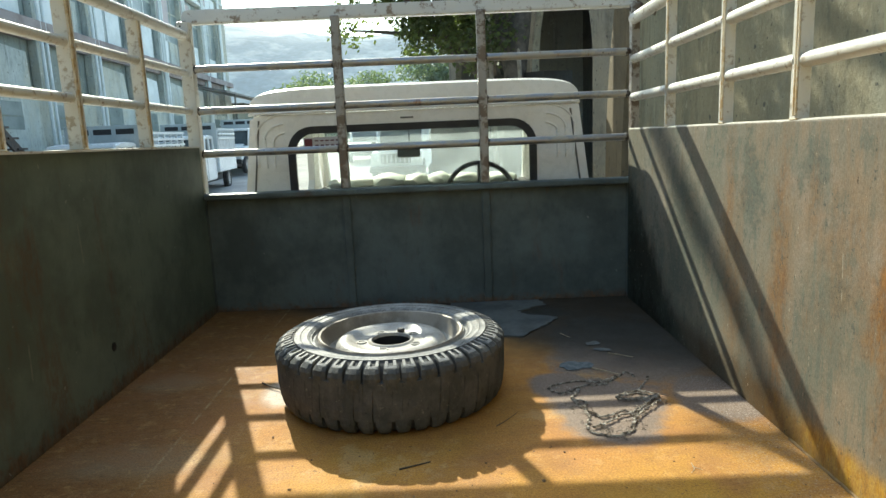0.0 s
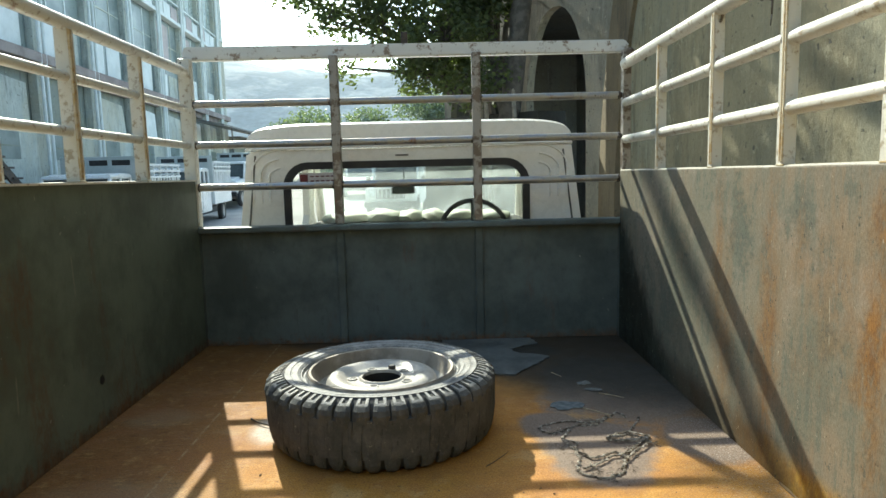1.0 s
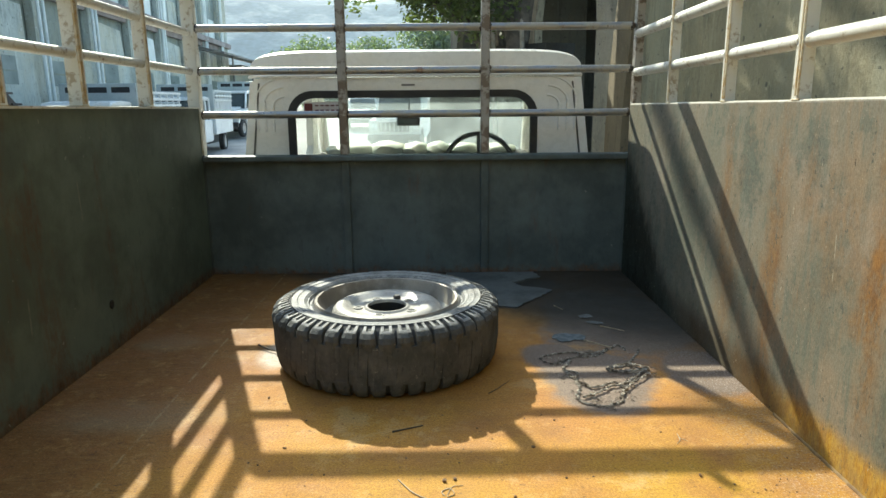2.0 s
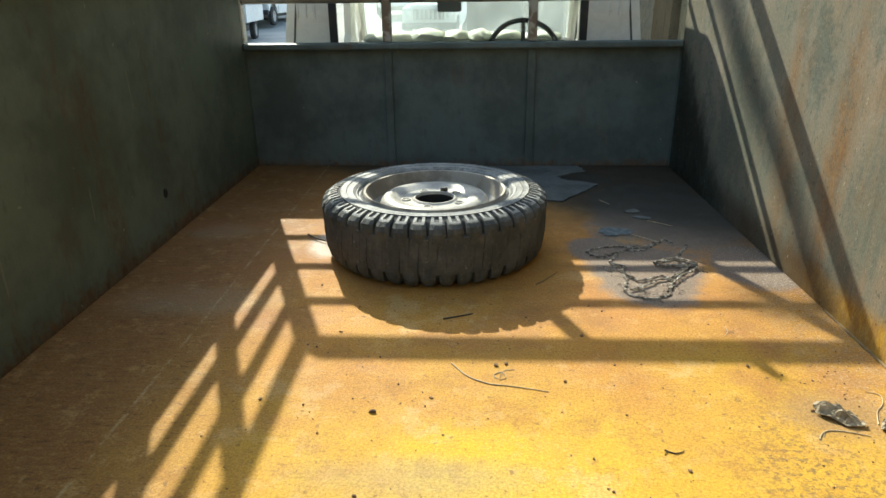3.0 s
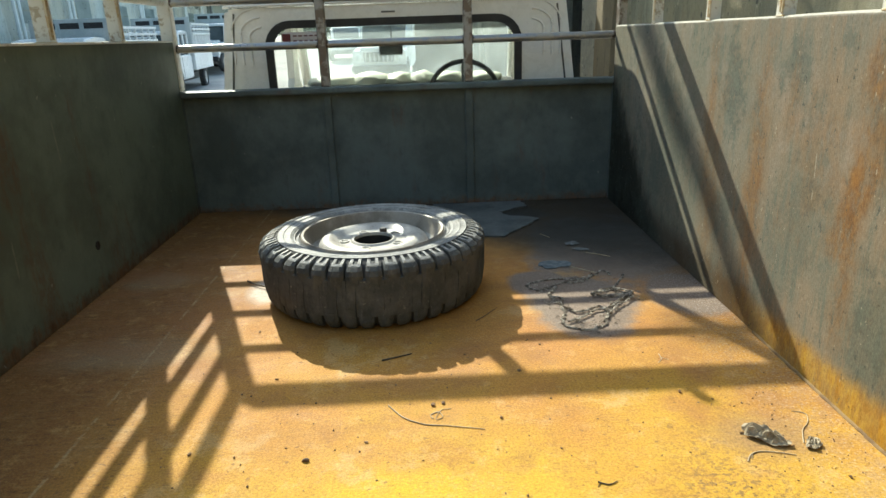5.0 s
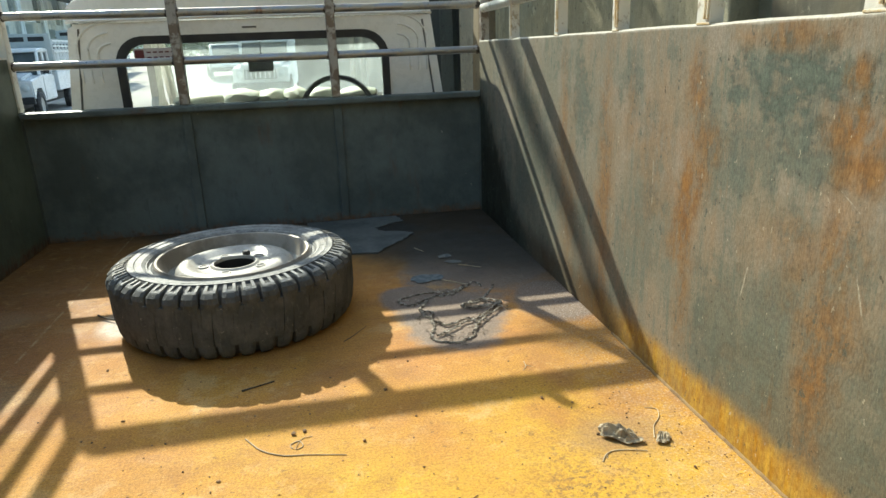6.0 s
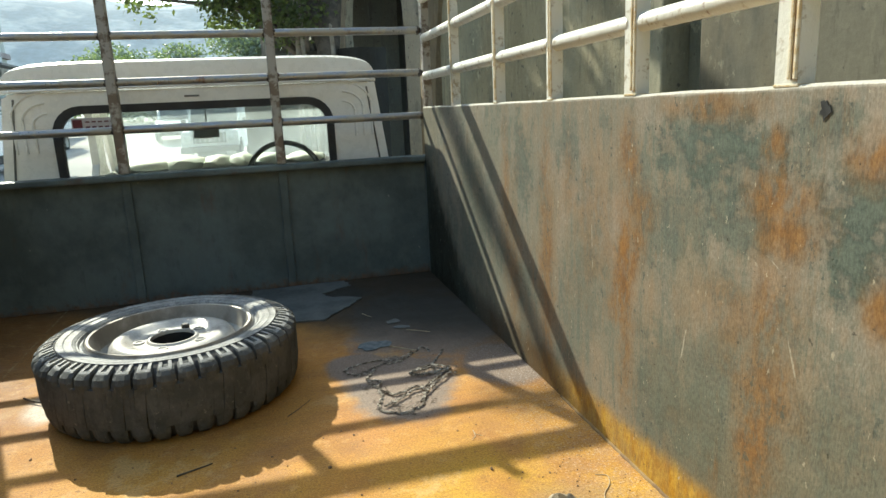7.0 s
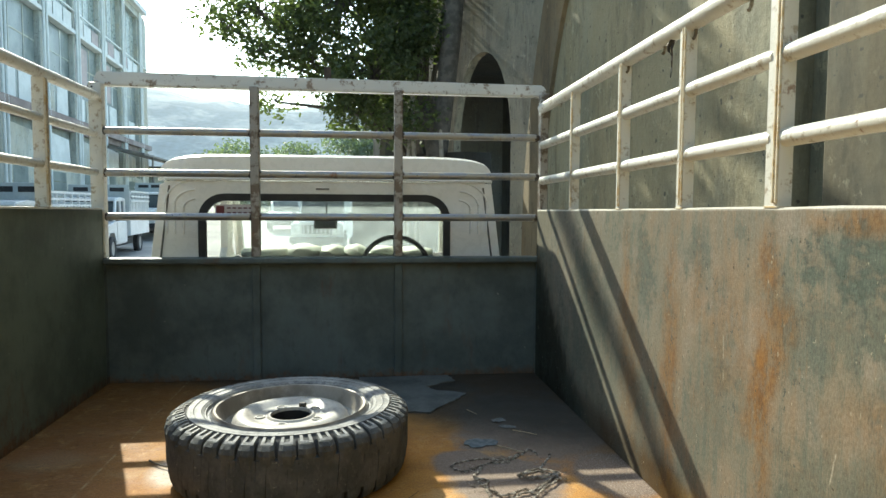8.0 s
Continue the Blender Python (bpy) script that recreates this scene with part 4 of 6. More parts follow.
wsb.faces.new([wsb.verts.new(p) for p in ((-0.65, 4.79, 0.38), (0.65, 4.79, 0.38), (0.63, 4.47, 0.80), (-0.63, 4.47, 0.80))])
wsb.normal_update()
bmesh.ops.solidify(wsb, geom=wsb.faces[:], thickness=0.005)
ws = part("windscreen", wsb, M_GLASS, truck, "clear windscreen glass")
ws.visible_shadow = False
part("nose", box(-0.74, 0.74, 4.70, 5.25, -0.30, 0.36, 0.06), M_CAB, truck, smooth=True)
part("cab_floor", box(-0.70, 0.70, CY + 0.052, 4.69, -0.26, -0.22), M_BLACK, truck)
part("dashboard", box(-0.66, 0.66, 4.28, 4.69, 0.10, 0.395, 0.03), M_BLACK, truck)
for dx, w, h in ((-0.44, 0.17, 0.085), (-0.22, 0.12, 0.11), (-0.05, 0.09, 0.095), (0.09, 0.08, 0.10), (0.24, 0.11, 0.085), (0.45, 0.12, 0.07)):
    bundle = bmesh.new()
    bmesh.ops.create_icosphere(bundle, subdivisions=3, radius=1.0)
    for v in bundle.verts:
        q = 1.0 + 0.18 * noise.noise(v.co * 1.7 + Vector((dx * 9, 0, 0)))
        v.co = Vector((dx + v.co.x * w * q, 4.44 + v.co.y * 0.15 * q, 0.415 + v.co.z * h * 0.48 * q))
    part("dash_item", bundle, M_DASH, truck, "pale folded cloth on the dashboard", smooth=True)
sw = part("steering_wheel", lathe([(0.185 + 0.014 * math.cos(a), 0.014 * math.sin(a)) for a in [math.tau * k / 10 for k in range(10)]], 40, 0, 0, 0, loop=True), M_BLACK, truck, "black steering wheel", smooth=True)
hub = bmesh.new()
for a in (90, 210, 330):
    sweep([(0, 0, -0.03), (0.18 * math.cos(radians(a)), 0.18 * math.sin(radians(a)), 0)], 0.012, 6, hub)
turn = Matrix.Translation((0.315, 3.97, 0.362)) @ Matrix.Rotation(radians(62), 4, "X")
sw.data.transform(turn)
bmesh.ops.transform(hub, matrix=turn, verts=hub.verts[:])
part("spoke", hub, M_BLACK, sw)
part("mirror", box(-0.16, -0.02, 4.36, 4.39, 0.560, 0.645, 0.012), M_BLACK, truck, "black interior rear-view mirror")
part("mirror_stem", sweep([(-0.085, 4.385, 0.64), (-0.085, 4.42, 0.80)], 0.004, 6), M_BLACK, truck)
for sx in (-0.36, 0.36):
    seat = part("seat", box(sx - 0.25, sx + 0.25, 3.42, 3.95, -0.05, 0.12, 0.04), M_CLOTH, truck)
    part("backrest", box(sx - 0.24, sx + 0.24, 3.30, 3.42, 0.10, 0.46, 0.04), M_CLOTH, seat)


def road_wheel(parent, x, y, r, w, rim_mat):
    """An upright wheel with a tyre and a rim."""
    prof = [(r * 0.66, -w * 0.40), (r * 0.72, -w * 0.5), (r * 0.93, -w * 0.48), (r, -w * 0.32), (r, w * 0.32), (r * 0.93, w * 0.48), (r * 0.72, w * 0.5), (r * 0.66, w * 0.40)]
    m = Matrix.Translation((x, y, GZ + r)) @ Matrix.Rotation(radians(90), 4, "Y")
    t = lathe(prof, 28, 0, 0, 0, loop=True)
    bmesh.ops.transform(t, matrix=m, verts=t.verts[:])
    wheel = part("wheel", t, M_RUBBER, parent, smooth=True)
    q = lathe([(0.001, -w * 0.16), (r * 0.25, -w * 0.2), (r * 0.45, -w * 0.1), (r * 0.62, -w * 0.3), (r * 0.68, -w * 0.42), (r * 0.68, w * 0.42), (r * 0.62, w * 0.3), (r * 0.45, w * 0.1), (r * 0.25, w * 0.2), (0.001, w * 0.16)], 24, 0, 0, 0)
    bmesh.ops.transform(q, matrix=m, verts=q.verts[:])
    part("rim", q, rim_mat, wheel, smooth=True)


for wx in (-0.72, 0.72):
    for wy in (1.35, 4.55):
        road_wheel(truck, wx, wy, 0.33, 0.18, M_RIM)
part("chassis", box(-0.35, 0.35, TAIL + 0.1, 5.0, -0.36, -0.152, 0.02), M_STEEL, truck)

# ---- the spare wheel on the deck ----
SX, SY, SR, SH = -0.0535, 2.084, 0.299, 0.190
spare = base("spare_wheel", SX, SY, 0.0, "worn dusty spare tyre on a scuffed grey steel rim", "spare wheel")
side = [(0.186, 0.154), (0.189, 0.170), (0.195, 0.180), (0.199, 0.1725), (0.203, 0.1725), (0.2065, 0.181), (0.2095, 0.1795), (0.2115, 0.1825), (0.216, 0.184), (0.2175, 0.1858), (0.220, 0.1845), (0.234, 0.187), (0.2355, 0.189), (0.238, 0.1875), (0.250, 0.1885), (0.2515, 0.190), (0.254, 0.1865), (0.264, 0.1825), (0.272, 0.177)]
flank = side[:16]
tyre_prof = side[15:] + [(0.279, 0.165), (0.284, 0.148), (0.2865, 0.095), (0.284, 0.042), (0.277, 0.025)] + [(r, SH - h) for r, h in reversed(side)] + [(0.182, 0.06), (0.182, 0.125), (0.187, 0.152), (0.235, 0.168)]
tyre = part("tyre", lathe(tyre_prof, 112, SX, SY, 0.0, loop=True), M_RUBBER, spare, "worn black tyre", smooth=True)
part("sidewall", lathe(flank + [(0.250, 0.176), (0.20, 0.158)], 112, SX, SY, 0.0005, loop=True), M_RUBBER_TOP, tyre, "dusty grey sidewall with moulded rings", smooth=True)
LUGS = 42
rnd = random.Random(3)


def tread_block(bm, a, da, prof, lean=0.0, crown=0.0):
    """One rubber block between two angles: a profile of (radius, height) or (radius, height, share of the width).
    crown rounds its outer face off towards both sides."""
    stations = ((-1, 1.0), (-0.5, 0.22), (0.5, 0.22), (1, 1.0)) if crown else ((-1, 0.0), (1, 0.0))
    rings = []
    for s, drop in stations:
        ring = []
        for r, h, *k in prof:
            aa = a + s * da * (k[0] if k else 1.0) + (h - 0.095) * lean
            rr = r - (crown * drop if r > 0.275 else 0.0)
            ring.append(bm.verts.new((SX + rr * math.cos(aa), SY + rr * math.sin(aa), h)))
        rings.append(ring)
    n = len(prof)
    for va, vb in zip(rings[:-1], rings[1:]):
        for i in range(n):
            bm.faces.new((va[i], va[(i + 1) % n], vb[(i + 1) % n], vb[i]))
    bm.faces.new(rings[0][::-1])
    bm.faces.new(rings[-1])


step_a = math.tau / LUGS
PAD = [(0.2530, 0.1865), (0.2545, 0.1898), (0.2775, 0.1838), (0.2775, 0.1785), (0.259, 0.180)]
RIM_PAD = [(0.2772, 0.1790), (0.2772, 0.1840), (0.2838, 0.1802), (0.2850, 0.1765), (0.278, 0.175)]
for k in range(LUGS):
    a = step_a * k
    j = rnd.uniform(-0.0012, 0.0010)
    prof = [(0.255, 0.1850, 0.9), (0.2890, 0.1785, 0.86), (0.2985, 0.1705, 0.90), (SR + 0.0036 + j, 0.158, 0.95), (SR + 0.0010 + j, 0.132 + rnd.uniform(-0.008, 0.004), 0.97), (0.284, 0.124, 1.0), (0.255, 0.165, 1.0)]
    block = bmesh.new()
    tread_block(block, a + rnd.uniform(-0.004, 0.004), step_a * rnd.uniform(0.455, 0.470), prof, crown=0.0075)
    part("tread_block", block, M_LUG, tyre)
    j = rnd.uniform(-0.0012, 0.0010)
    prof = [(0.262, 0.004, 0.7), (0.2790, 0.006, 0.72), (0.2885, 0.016, 0.78), (SR - 0.0050 + j, 0.030, 0.90), (SR - 0.0020 + j, 0.058 + rnd.uniform(-0.004, 0.008), 0.97), (0.284, 0.066, 1.0), (0.262, 0.025, 1.0)]
    block = bmesh.new()
    tread_block(block, a + step_a * 0.5 + rnd.uniform(-0.004, 0.004), step_a * rnd.uniform(0.435, 0.462), prof, crown=0.0050)
    part("tread_block", block, M_LUG, tyre)
    # a raised U-shaped pad on the shoulder
    pad = bmesh.new()
    for sgn in (-1, 1):
        inset = rnd.choice((0.0, 0.0, 0.004))
        tread_block(pad, a + sgn * step_a * 0.235, step_a * 0.085, [(r + (inset if r < 0.256 else 0.0), h) for r, h in PAD])
    tread_block(pad, a, step_a * 0.32, RIM_PAD)
    part("shoulder_pad", pad, M_RUBBER_TOP, tyre)
    # the worn middle: two blocks a pitch, with thin wandering grooves between them
    for half in (0.0, 0.5):
        j = rnd.uniform(-0.0014, 0.0004)
        block = bmesh.new()
        tread_block(block, a + step_a * (half + 0.25) + rnd.uniform(-0.003, 0.003), step_a * rnd.uniform(0.242, 0.2492), [(0.283, 0.044), (SR - 0.0040 + j, 0.046), (SR - 0.0006 + j, 0.075), (SR - 0.0002 + j, 0.120), (SR - 0.0006 + j, 0.147), (0.282, 0.149)], rnd.uniform(0.12, 0.32))
        part("tread_rib", block, M_LUG, tyre)
rim_prof = [(0.202, 0.172), (0.205, 0.178), (0.202, 0.184), (0.196, 0.183), (0.192, 0.175), (0.189, 0.160), (0.182, 0.148), (0.178, 0.124), (0.172, 0.118), (0.166, 0.118), (0.160, 0.134), (0.154, 0.152), (0.146, 0.162), (0.132, 0.166), (0.116, 0.163), (0.104, 0.154), (0.094, 0.151), (0.066, 0.152), (0.060, 0.157), (0.056, 0.157), (0.054, 0.151), (0.054, 0.06), (0.065, 0.06), (0.09, 0.135), (0.140, 0.145), (0.150, 0.10), (0.165, 0.09), (0.176, 0.095), (0.184, 0.03), (0.202, 0.010), (0.206, 0.02), (0.192, 0.035), (0.192, 0.155)]
rim_prof = [(r * 0.937, h) for r, h in rim_prof]
rim = part("rim", lathe(rim_prof[9:], 72, SX, SY, 0.0, loop=True), M_RIM, spare, "grey painted steel wheel disc, scuffed", smooth=True)
part("rim_well", lathe(rim_prof[:10] + [(0.174, 0.10), (0.184, 0.155)], 72, SX, SY, 0.0003, loop=True), M_RIMWELL, rim, "dull brown dusty rim well and flange", smooth=True)
# black lining paints in the shade inside the hub bore
part("hub_bore_shade", lathe([(0.0502, 0.149), (0.0502, 0.02), (0.0001, 0.02)], 40, SX, SY, 0.0), M_BLACK, rim, "hub bore lined black in place of its shade", smooth=True)
for k in range(5):
    a = math.tau * k / 5 + 0.75
    cx, cy = SX + 0.077 * math.cos(a), SY + 0.077 * math.sin(a)
    # flat black disc in place of the hole's shade
    part("bolt_hole", lathe([(0.0001, 0.1535), (0.0090, 0.1535)], 14, cx, cy, 0.0), M_BLACK, rim)
    part("bolt_seat", lathe([(0.0090, 0.150), (0.0090, 0.1550), (0.0125, 0.1550), (0.0140, 0.150)], 14, cx, cy, 0.0), M_RIM, rim, smooth=True)
cx, cy = SX + 0.022, SY + 0.074
part("lug_nut", lathe([(0.010, 0.150), (0.010, 0.161), (0.008, 0.163), (0.0001, 0.163)], 6, cx, cy, 0.0), M_STEEL, rim)

spare.scale = (1.034, 1.034, 0.942)

# ---- loose things on the deck ----
rnd = random.Random(11)
sheet_pts = [(0.12, 2.985), (0.10, 2.80), (0.16, 2.62), (0.27, 2.52), (0.36, 2.50), (0.385, 2.545), (0.43, 2.60), (0.47, 2.645), (0.52, 2.72), (0.46, 2.75), (0.40, 2.77), (0.38, 2.82), (0.44, 2.87), (0.50, 2.90), (0.48, 2.985)]
fine_pts = []
for i, p in enumerate(sheet_pts):
    q = sheet_pts[(i + 1) % len(sheet_pts)]
    for k in range(4):
        f = k / 4
        fine_pts.append((p[0] + (q[0] - p[0]) * f + rnd.uniform(-0.006, 0.006), min(p[1] + (q[1] - p[1]) * f + rnd.uniform(-0.006, 0.006), 2.985)))
sh = part("floor_mat", prism(fine_pts, "z", 0.001, 0.006), M_SHEET)
tagged(sh, "torn grey sheet lying flat on the deck", "sheet")


def strand(points, amp, seed, n=10):
    """A wandering line through the given points."""
    r = random.Random(seed)
    pts = [Vector((px, py, 0.0)) for px, py in points]
    out = []
    for i in range(len(pts) - 1):
        p0, p1, p2, p3 = pts[max(i - 1, 0)], pts[i], pts[i + 1], pts[min(i + 2, len(pts) - 1)]
        for k in range(n):
            t = k / n
            q = 0.5 * ((2 * p1) + (p2 - p0) * t + (2 * p0 - 5 * p1 + 4 * p2 - p3) * t * t + (3 * p1 - p0 - 3 * p2 + p3) * t ** 3)
            out.append(q + Vector((r.uniform(-amp, amp), r.uniform(-amp, amp), 0)))
    out.append(pts[-1])
    return out


def rope(points, seed, radius, z0, bm):
    """Two thin strands twisted round one another."""
    radius *= 0.56
    line = strand(points, 0.0046, seed, 12)
    for s in (0, 1, 2):
        pts = []
        for i, p in enumerate(line):
            d = (line[min(i + 1, len(line) - 1)] - line[max(i - 1, 0)]).normalized()
            side_v = d.cross(Vector((0, 0, 1)))
            a = i * 0.62 + s * math.tau / 3 + 0.5 * math.sin(i * 0.21 + seed)
            spread = radius * (1.5 + 0.7 * math.sin(i * 0.17 + 2 * s + seed))
            pts.append(p + side_v * math.cos(a) * spread + Vector((0, 0, z0 + radius * 2.0 + math.sin(a) * radius * 0.9)))
        sweep(pts, radius, 5, bm)
    return bm


rp = bmesh.new()
rope([(0.575, 2.115), (0.52, 2.075), (0.46, 2.085), (0.40, 2.07), (0.372, 2.045), (0.39, 2.01), (0.425, 2.015), (0.47, 2.05), (0.53, 2.06), (0.57, 2.10), (0.61, 2.14), (0.625, 2.10)], 1, 0.0019, 0.0, rp)
rope([(0.66, 2.10), (0.64, 2.06), (0.615, 2.02), (0.60, 1.98)], 2, 0.0019, 0.0, rp)
rope([(0.455, 2.03), (0.43, 1.99), (0.42, 1.955), (0.435, 1.91), (0.44, 1.86), (0.425, 1.80), (0.43, 1.77), (0.47, 1.748), (0.51, 1.76), (0.535, 1.80), (0.555, 1.86), (0.60, 1.92), (0.645, 1.96)], 3, 0.0024, 0.0, rp)
rope([(0.42, 1.955), (0.448, 1.935), (0.438, 1.90), (0.452, 1.87), (0.470, 1.85), (0.50, 1.855), (0.53, 1.875), (0.548, 1.84), (0.53, 1.80)], 4, 0.0023, 0.002, rp)
rope([(0.645, 1.96), (0.61, 1.99), (0.57, 1.985), (0.535, 1.955), (0.56, 1.94), (0.60, 1.945), (0.64, 1.955), (0.60, 1.91), (0.56, 1.87), (0.52, 1.85), (0.47, 1.81), (0.435, 1.79)], 5, 0.0023, 0.003, rp)
rope([(0.54, 1.955), (0.57, 1.97), (0.61, 1.965), (0.635, 1.93), (0.59, 1.88), (0.545, 1.83)], 6, 0.0022, 0.005, rp)
fr = random.Random(77)
for _ in range(240):
    c = fr.choice(((0.43, 1.90), (0.44, 1.80), (0.48, 1.76), (0.53, 1.80), (0.56, 1.87), (0.62, 1.94), (0.58, 1.97), (0.42, 2.02), (0.50, 2.07)))
    p = Vector((c[0] + fr.uniform(-0.03, 0.03), c[1] + fr.uniform(-0.03, 0.03), 0.0012))
    d = Vector((fr.gauss(0, 1), fr.gauss(0, 1), 0)).normalized() * fr.uniform(0.006, 0.016)
    sweep([p, p + d * 0.5 + Vector((0, 0, 0.003)), p + d + Vector((fr.uniform(-0.004, 0.004), fr.uniform(-0.004, 0.004), 0.0005))], 0.0007, 4, rp)
rope_ob = part("rope", rp, M_ROPE, smooth=True)
tagged(rope_ob, "frayed dirty rope lying tangled on the deck", "rope")


def twig(points, radius, material, seed, label, lift=0.0, side_twigs=(), end=None):
    radius *= 0.68
    line = [p + Vector((0, 0, radius * 0.9 + lift)) for p in strand(points, radius * 0.25, seed, 6)]
    bm = sweep(line, radius, 6, taper=radius * 0.5)
    for stp in side_twigs:
        sweep([p + Vector((0, 0, radius * 0.9 + lift)) for p in strand(stp, radius * 0.2, seed + 1, 4)], radius * 0.7, 5, bm, taper=radius * 0.4)
    ob = part("twig", bm, material, smooth=True)
    return tagged(ob, label, "twig")


twig([(0.013, 1.450), (0.045, 1.405), (0.085, 1.380), (0.13, 1.372), (0.194, 1.356)], 0.0021, M_STRAW, 21, "thin curved straw-coloured twig on the deck")
twig([(0.10, 1.398), (0.095, 1.41), (0.11, 1.42), (0.118, 1.402), (0.105, 1.395), (0.115, 1.425), (0.135, 1.43)], 0.0016, M_STRAW, 22, "tiny curled dry stem on the deck")
twig([(-0.012, 1.635), (0.020, 1.648), (0.055, 1.662)], 0.0032, M_DARKTWIG, 23, "short dark brown stick in the tyre's shade")
twig([(-0.440, 2.158), (-0.405, 2.125), (-0.33, 2.075)], 0.0045, M_DARKTWIG, 24, "dark stick poking out beside the tyre", 0.004)
twig([(0.522, 2.185), (0.55, 2.160), (0.585, 2.128), (0.60, 2.135)], 0.0026, M_STRAW, 25, "thin pale bent twig near the rope")
twig([(0.60, 2.31), (0.63, 2.29), (0.665, 2.262)], 0.0026, M_STRAW, 26, "thin pale straight twig near the rope")
twig([(0.49, 2.53), (0.515, 2.48)], 0.002, M_STRAW, 27, "tiny pale straw on the dark deck")
twig([(0.60, 1.615), (0.597, 1.59), (0.585, 1.575)], 0.0015, M_STRAW, 28, "tiny dry stalk on the deck", 0, ([(0.597, 1.60), (0.612, 1.585)],))
twig([(0.618, 1.232), (0.635, 1.252), (0.66, 1.256), (0.705, 1.243)], 0.0019, M_STRAW, 29, "brown forked stick beside the dry leaf", 0, ([(0.635, 1.252), (0.628, 1.238)],))
twig([(0.735, 1.275), (0.752, 1.31), (0.775, 1.335), (0.785, 1.362), (0.765, 1.372)], 0.0017, M_STRAW, 30, "bent pale stalk by the side panel")
twig([(0.361, 1.198), (0.376, 1.190), (0.392, 1.197)], 0.0020, M_DARKTWIG, 31, "tiny crooked twig on the deck", 0, ([(0.366, 1.196), (0.358, 1.186)],))
twig([(0.212, 1.825), (0.240, 1.858), (0.272, 1.902)], 0.0018, M_DARKTWIG, 32, "thin dark stick at the shadow's edge")


def crumpled(name, cx, cy, lx, ly, hz, ang, seed, material, label, category, n=14):
    """A crumpled sheet: a grid folded by noise, with a ragged outline and thickness."""
    bm = bmesh.new()
    grid = {}
    for i in range(n + 1):
        for j in range(n + 1):
            u, v = 2 * i / n - 1, 2 * j / n - 1
            ang2 = math.atan2(v, u)
            rr = 0.78 + 0.28 * noise.noise(Vector((math.cos(ang2) * 1.7, math.sin(ang2) * 1.7, seed)))
            d = max(abs(u), abs(v)) / max(math.hypot(u, v), 1e-6)
            x, y = u * d * rr * lx, v * d * rr * ly
            h = abs(noise.noise(Vector((u * 1.7, v * 2.6, seed * 3.1)))) * hz * 1.6 + abs(noise.noise(Vector((u * 5, v * 5, seed)))) * hz * 0.5
            h *= 1.0 - 0.6 * max(abs(u), abs(v)) ** 3
            c, s = math.cos(ang), math.sin(ang)
            grid[i, j] = bm.verts.new((cx + x * c - y * s, cy + x * s + y * c, 0.003 + h))
    for i in range(n):
        for j in range(n):
            bm.faces.new((grid[i, j], grid[i + 1, j], grid[i + 1, j + 1], grid[i, j + 1]))
    bm.normal_update()
    bmesh.ops.solidify(bm, geom=bm.faces[:], thickness=0.0015)
    ob = part(name, bm, material)
    return tagged(ob, label, category)


crumpled("dry_leaf", 0.675, 1.298, 0.050, 0.030, 0.017, -0.75, 4.0, M_DRYLEAF, "curled grey-brown dry leaf on the deck", "leaf")
crumpled("dry_leaf", 0.748, 1.270, 0.024, 0.016, 0.008, 0.9, 7.0, M_DRYLEAF, "small shrivelled dry leaf by the side panel", "leaf")
crumpled("rag", 0.478, 2.205, 0.060, 0.046, 0.003, 0.1, 9.0, M_RAG, "small flat blue-grey rag on the deck", "rag")
crumpled("rag", 0.575, 2.405, 0.032, 0.022, 0.003, 0.3, 13.0, M_SHEET, "small scrap of pale sheet on the dark deck", "scrap")
crumpled("rag", 0.590, 2.340, 0.034, 0.016, 0.003, -0.3, 15.0, M_SHEET, "small scrap of pale sheet on the dark deck", "scrap")

crumbs = bmesh.new()
rnd = random.Random(17)
spots = [(-0.12, 1.286, 0.005), (-0.329, 1.318, 0.004), (-0.02, 1.332, 0.003), (-0.204, 1.224, 0.003), (-0.247, 1.304, 0.003), (-0.323, 1.812, 0.004), (0.587, 1.454, 0.0045), (0.228, 1.391, 0.004), (0.10, 1.445, 0.005), (0.12, 1.45, 0.004)]
spots += [(rnd.uniform(-0.3, 0.82), rnd.uniform(0.80, 1.75), rnd.uniform(0.0018, 0.0034)) for _ in range(46)]
spots += [(rnd.uniform(-0.4, 0.84), rnd.uniform(0.75, 1.75), rnd.uniform(0.0006, 0.0019)) for _ in range(260)]
spots += [(rnd.uniform(0.66, 0.84), rnd.uniform(0.75, 1.5), rnd.uniform(0.0005, 0.0016)) for _ in range(260)]
spots += [(rnd.uniform(0.60, 0.84), rnd.uniform(1.7, 2.4), rnd.uniform(0.0006, 0.0016)) for _ in range(120)]
for px, py, r in spots:
    vs = bmesh.ops.create_icosphere(crumbs, subdivisions=1, radius=r)["verts"]
    sc = Vector((rnd.uniform(0.7, 1.5), rnd.uniform(0.7, 1.5), rnd.uniform(0.5, 0.9)))
    for v in vs:
        v.co = Vector((px + v.co.x * sc.x, py + v.co.y * sc.y, r * 0.45 + v.co.z * sc.z)) + Vector((rnd.uniform(-r, r), rnd.uniform(-r, r), 0)) * 0.25
tagged(part("crumbs", crumbs, M_CRUMB), "scattered dark crumbs of soil and rust on the deck", "crumbs", kind="stuff")

# ---- concrete wall beside the truck ----
WX = 2.4
heights = [GZ] + [0.4 * k for k in range(14)]
sweep_far = [(9.42 - 0.095 * max(z, 0.0) ** 2, z) for z in heights]
sweep_near = [(8.62 - 0.118 * max(z, 0.0) ** 2, z) for z in heights]
pil = part("pilaster", prism(sweep_far + sweep_near[::-1], "x", WX - 0.05, WX + 0.35), M_RIB)
